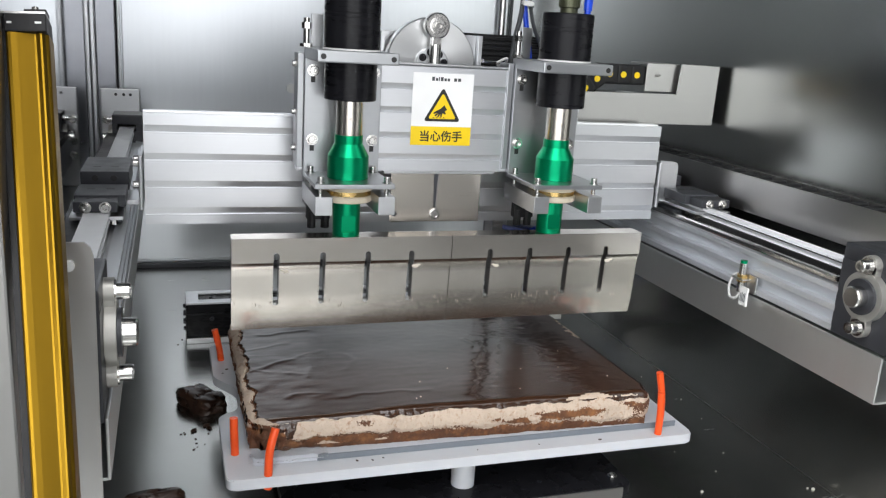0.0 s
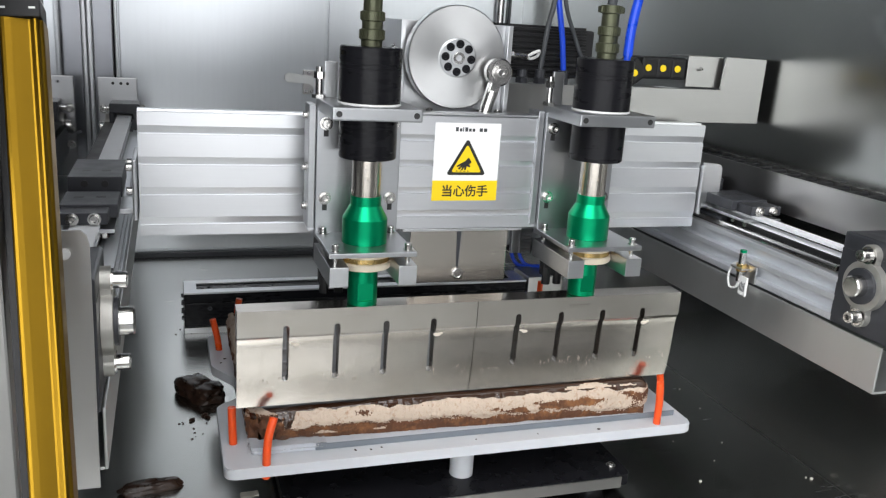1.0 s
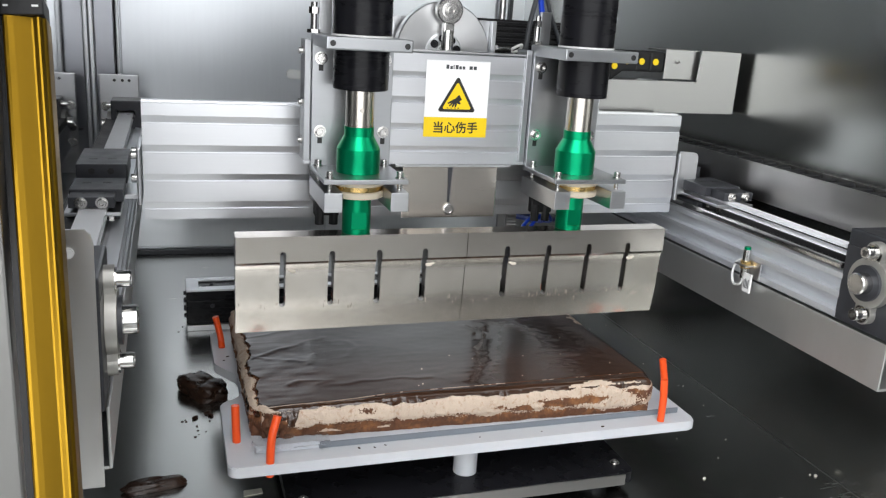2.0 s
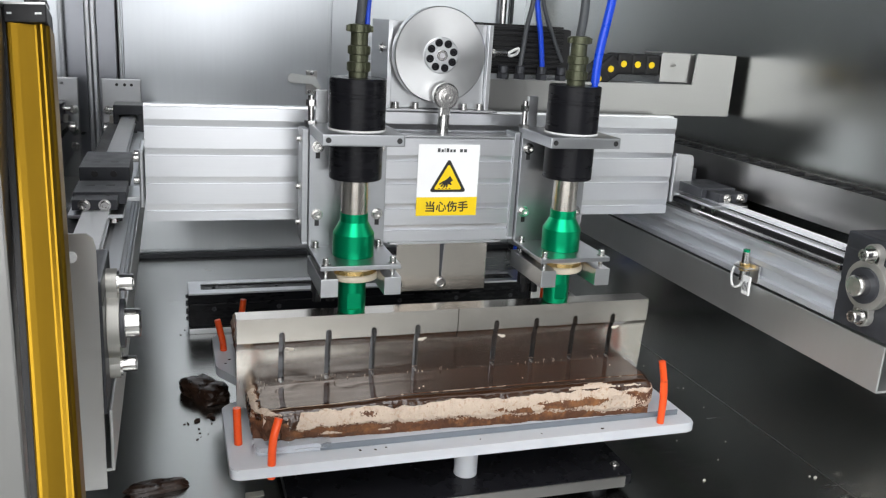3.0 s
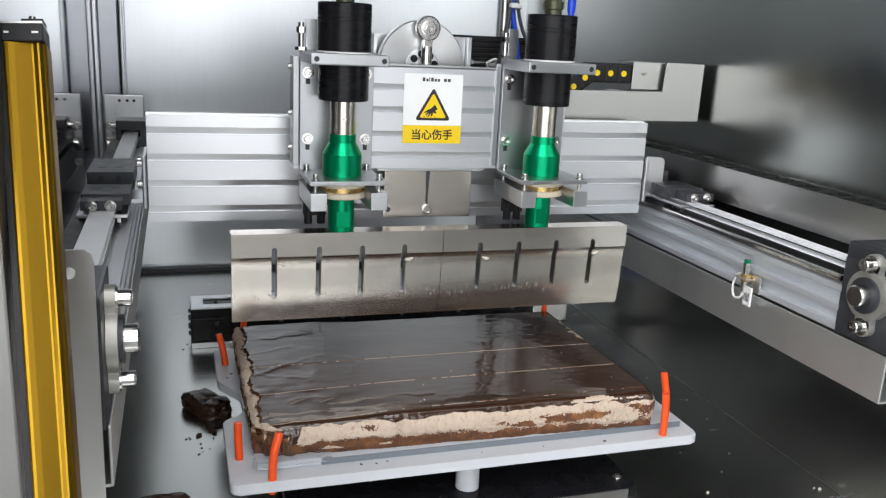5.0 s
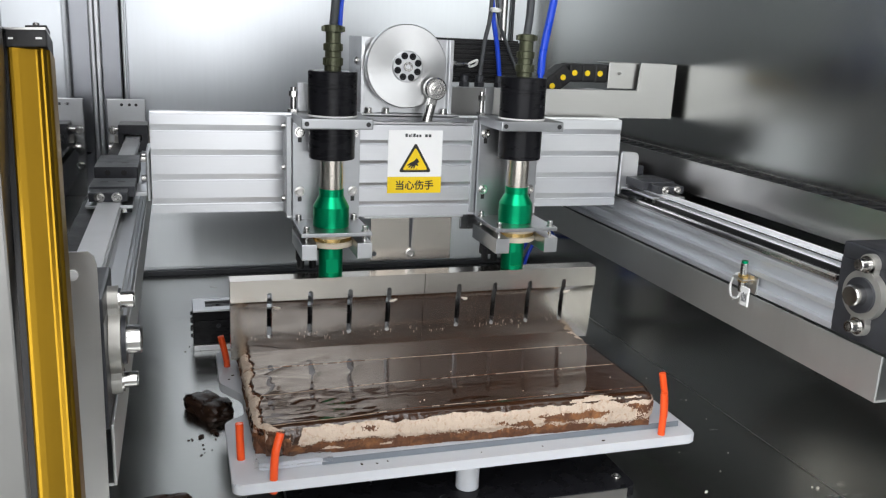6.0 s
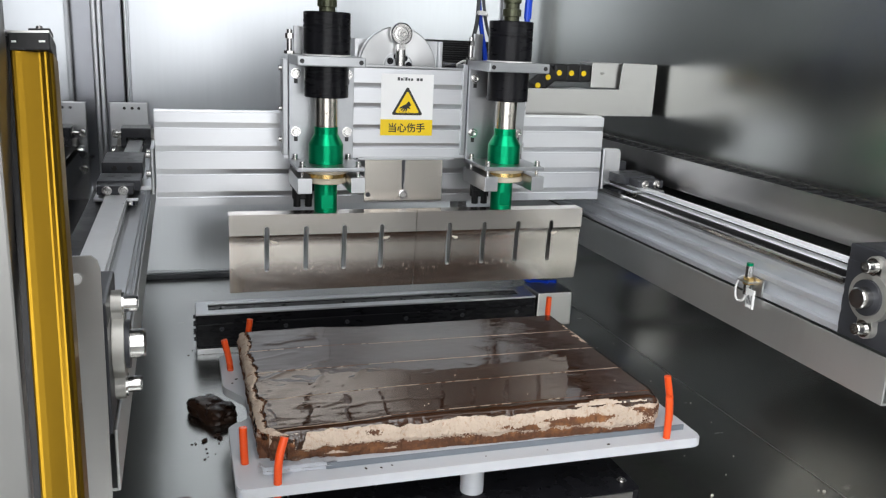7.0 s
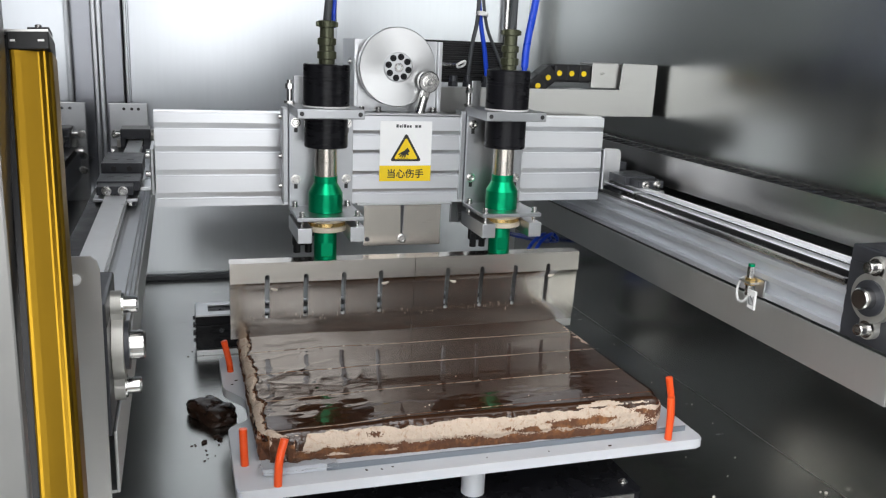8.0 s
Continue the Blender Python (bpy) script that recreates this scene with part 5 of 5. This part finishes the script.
    def glazed(g, s, cut):
        def test(i, j):
            p = g[i, j]
            if cut:
                return False
            u = along(p[0], p[1], s)
            h = (p[2] - CZ0) / (CZ1 - CZ0)
            if s == "front" and flow(p[0], h):
                return True
            if -0.03 < u < 0.074 and h < 0.86:
                return nz(p[0], p[1], p[2], 75, 35) > 0.12
            if s in ("west", "east"):
                return False
            return h >= 0.90 + 0.10 * nz(u, 0, 0, 15, 31) + 0.07 * nz(u, 0, 0, 60, 32)
        return test
    gl = [glazed(g, s, c) for g, n, m, s, c in sides]
    def middle(i, j):
        return [0.25 * sum(top[a, b][q] for a in (i, i + 1) for b in (j, j + 1)) for q in (0, 1)]
    gap = (top, nx, ny, lambda i, j: cracked(*middle(i, j)))
    base = join_sheets("cake_slice", [gap] + [(g, n, m, (lambda i, j, a=t, b=q: not a(i, j) and not b(i, j))) for (g, n, m, t), q in zip(tests, gl)], M_SPONGE, cake, "chocolate sponge bar")
    crown = (top, nx, ny, lambda i, j: bare(*middle(i, j)) and not cracked(*middle(i, j)))
    join_sheets("cream_layer", [crown] + [(g, n, m, (lambda i, j, a=t, b=q: a(i, j) and not b(i, j))) for (g, n, m, t), q in zip(tests, gl)], M_FROST, base, "smeared pale chocolate cream")
    join_sheets("chocolate_glaze", [(top, nx, ny, lambda i, j: not crown[3](i, j) and not gap[3](i, j))] + [(g, n, m, q) for (g, n, m, t), q in zip(tests, gl)], M_GLAZE, base, "glossy dark chocolate glaze")
    return base


slices = [slice_of(k) for k in range(len(CUTS) - 1)]


# ---- loose bits
def lump(name, c, size, seed, material, label, category, turn=0.0, flat=0.0):
    bm = B()
    bmesh.ops.create_icosphere(bm, subdivisions=4, radius=1.0)
    for v in bm.verts:
        n = v.co.normalized()
        d = 0.82 / sum(abs(c) ** 5 for c in n) ** (1 / 5) + 0.22 * nz(*n, 1.5, seed) + 0.07 * nz(*n, 4.5, seed) + 0.02 * nz(*n, 16, seed)
        # a split across the piece
        d -= 0.16 * math.exp(-((n.x - 0.18 - 0.25 * nz(*n, 2.5, seed + 4)) / 0.07) ** 2) * max(0.0, n.z + 0.3)
        co = n * d
        co.z = max(co.z, -0.55)
        v.co = Vector((co.x * size[0], co.y * size[1], (co.z + 0.55) * size[2]))
    for f in bm.faces:
        f.smooth = True
    return thing(name, bm, material, label, category, at=pose(*c, 0, 0, turn))


lump("chocolate_piece", (-0.014, 0.428, 0.0002), (0.054, 0.030, 0.020), 3.0, M_CHOC, "broken lump of dark chocolate cake on the floor", "cake piece", -56)
lump("chocolate_piece", (-0.090, 0.142, 0.0002), (0.046, 0.013, 0.009), 8.0, M_CHOC, "flat offcut of chocolate cake on the floor", "cake piece", 8)
bm = B()
extrude(bm, rounded([(-0.014, -0.006), (0.012, -0.008), (0.014, 0.004), (-0.010, 0.008)], 0.002), "z", 0.0002, 0.0012)
thing("paper_scrap", bm, M_PAPER, "small yellowish scrap on the floor", "scrap", at=pose(0.038, 0.103, 0, 0, 0, 12))
bm = B()
rod(bm, (0, 0, 0), (0, 0, 0.007), 0.008, 6)
rod(bm, (0, 0, 0.0072), (0, 0, 0.012), 0.0045, 14)
thing("loose_nut", bm, M_CHROME, "loose steel nut on the floor", "nut", at=pose(0.112, 0.085, 0.0001))
rng = random.Random(5)
cr = thing("crumbs", None, None, "scattered chocolate crumbs", "crumbs", kind="stuff")
bm = B()
spots = [(-0.030, 0.338), (-0.008, 0.325), (-0.006, 0.343), (-0.010, 0.352), (-0.028, 0.31), (0.02, 0.30), (-0.015, 0.29), (-0.045, 0.335)]
spots += [(0.70 + 0.16 * rng.random(), 0.1 + 0.6 * rng.random()) for _ in range(8)]
spots += [(-0.05 + 0.03 * rng.random(), 0.2 + 0.6 * rng.random()) for _ in range(8)]
for i, (x, y) in enumerate(spots):
    r = (0.0062 if i in (0, 2, 3) else 0.0012 + 0.0012 * rng.random())
    bmesh.ops.create_icosphere(bm, subdivisions=1, radius=r, matrix=pose(x, y, r * 0.3, 0, 0, rng.random() * 180) @ Matrix.Diagonal((1.2, 0.7, 0.4, 1)))
cr2 = part("dark_crumb", bm, M_CHOC, cr)
tagged(cr2, kind="stuff")
bm, white = B(), B()
for x, y, r in ((0.165, 0.018, 0.0020), (0.185, 0.016, 0.0016), (0.20, 0.019, 0.0014), (0.33, 0.015, 0.0012), (0.512, 0.009, 0.0022), (0.015, 0.33, 0.0016), (0.022, 0.345, 0.0022), (0.012, 0.41, 0.0015), (0.42, 0.013, 0.0012)):
    bmesh.ops.create_icosphere(bm, subdivisions=1, radius=r, matrix=pose(x, y, 0.0996 + r * 0.35, 0, 0, 700 * x) @ Matrix.Diagonal((1.4, 0.8, 0.5, 1)))
for x, y, r in ((0.262, 0.068, 0.0011), (0.255, 0.064, 0.0008), (0.275, 0.118, 0.0009), (0.50, 0.135, 0.0009), (0.36, 0.142, 0.0007), (0.44, 0.139, 0.0008), (0.33, 0.16, 0.0008), (0.53, 0.2, 0.0008), (0.56, 0.09, 0.0009), (0.41, 0.07, 0.0007)):
    bmesh.ops.create_icosphere(white, subdivisions=1, radius=r, matrix=Matrix.Translation((x, y, top_z(x, y) + r * 0.4)))
cr5 = part("glaze_crumb", white, M_PASTE, cr)
tagged(cr5, kind="stuff")
cr4 = part("tray_crumb", bm, M_CHOC, cr)
tagged(cr4, kind="stuff")
bm = B()
for x, y, r in ((0.80, 0.42, 0.003), (0.83, 0.41, 0.0015), (0.85, 0.30, 0.002), (0.80, 0.10, 0.002), (0.55, 0.02, 0.002), (0.72, 0.12, 0.0015), (0.86, 0.62, 0.0015), (0.868, -0.03, 0.004), (0.862, -0.025, 0.0025), (0.78, 0.34, 0.0014), (0.84, 0.22, 0.0016), (0.75, 0.05, 0.002), (0.69, 0.0, 0.0035), (0.74, 0.30, 0.0013), (0.70, 0.28, 0.0014)):
    bmesh.ops.create_icosphere(bm, subdivisions=1, radius=r, matrix=pose(x, y, r * 0.3, 0, 0, 40) @ Matrix.Diagonal((1.3, 0.7, 0.4, 1)))
cr3 = part("pale_crumb", bm, M_PAPER, cr)
tagged(cr3, kind="stuff")


# ---- what moves: seconds and the gantry's place along the rails
GANTRY = [(0.0, 0.298), (0.1, 0.268), (0.2, 0.226), (0.3, 0.193), (0.4, 0.177), (0.5, 0.172), (1.0, 0.172), (1.7, 0.172), (1.8, 0.182), (1.95, 0.232), (2.1, 0.256), (2.2, 0.258), (3.0, 0.258), (3.35, 0.259),
          (3.5, 0.286), (3.6, 0.318), (3.7, 0.340), (3.8, 0.347), (4.0, 0.347), (4.9, 0.347), (5.0, 0.350), (5.15, 0.392), (5.3, 0.430), (5.4, 0.434), (6.0, 0.434), (6.55, 0.434), (6.7, 0.457), (6.8, 0.488), (6.9, 0.511), (7.0, 0.518), (7.1, 0.520), (8.0, 0.520)]
# seconds and the crank's turn from the top, in degrees; it swings down on one side and back
CRANK = [(0.0, 0), (0.35, 2), (0.5, 15), (0.6, 32), (0.8, 72), (1.0, 106), (1.1, 128), (1.2, 156), (1.3, 176), (1.4, 150), (1.5, 101), (1.6, 46), (1.7, 8), (1.8, 0), (2.0, 0), (2.1, 6), (2.3, 38), (2.5, 78),
         (2.7, 122), (2.8, 146), (2.9, 170), (3.0, 175), (3.1, 133), (3.2, 68), (3.3, 17), (3.4, 1), (3.7, 0), (3.8, 10), (4.0, 50), (4.2, 92), (4.4, 144), (4.5, 166), (4.6, 177), (4.7, 140), (4.8, 84), (4.9, 30),
         (5.0, 2), (5.3, 0), (5.4, 8), (5.6, 46), (5.8, 88), (6.0, 127), (6.1, 154), (6.2, 177), (6.3, 134), (6.4, 84), (6.5, 39), (6.6, 6), (6.7, 0), (7.0, 0), (7.1, 14), (7.2, 38), (7.4, 84), (7.5, 106), (7.6, 125),
         (7.7, 147), (7.8, 172), (7.9, 162), (8.0, 114)]


def along(rows, t):
    for (a, u), (b, v) in zip(rows, rows[1:]):
        if a <= t <= b:
            return u + (v - u) * (t - a) / (b - a)
    return rows[-1][1]


def motions():
    walk(gantry, [(t, pose(0, y, 0)) for t, y in GANTRY])
    times = sorted({t for t, _ in GANTRY} | {t for t, _ in CRANK})
    walk(head, [(t, pose(0, along(GANTRY, t), 0.364 - CR * (1 - math.cos(radians(along(CRANK, t)))))) for t in times])
    walk(crank, [(t, pose(CX, 0, CZ, 0, a, 0)) for t, a in CRANK])
    rod_rows = []
    for t, a in CRANK:
        x, z = CR * math.sin(radians(a)), CR * math.cos(radians(a))
        rod_rows.append((t, pose(CX + x, 0, CZ + z, 0, math.degrees(math.asin(x / ROD)), 0)))
    walk(conrod, rod_rows)
    # each bar slides a hair away from the rest once it is cut off
    cuts = (1.28, 2.95, 4.57, 6.18, 7.79)
    for k, bar in enumerate(slices):
        y, moves = 0.0, [(0.0, pose(0, 0, 0))]
        for j, t in enumerate(cuts):
            moves.append((t - 0.1, pose(0, y, 0)))
            y += -0.0010 if k <= j else 0.0010
            moves.append((t + 0.1, pose(0, y, 0)))
        walk(bar, moves + [(8.0, pose(0, y, 0))])


motions()
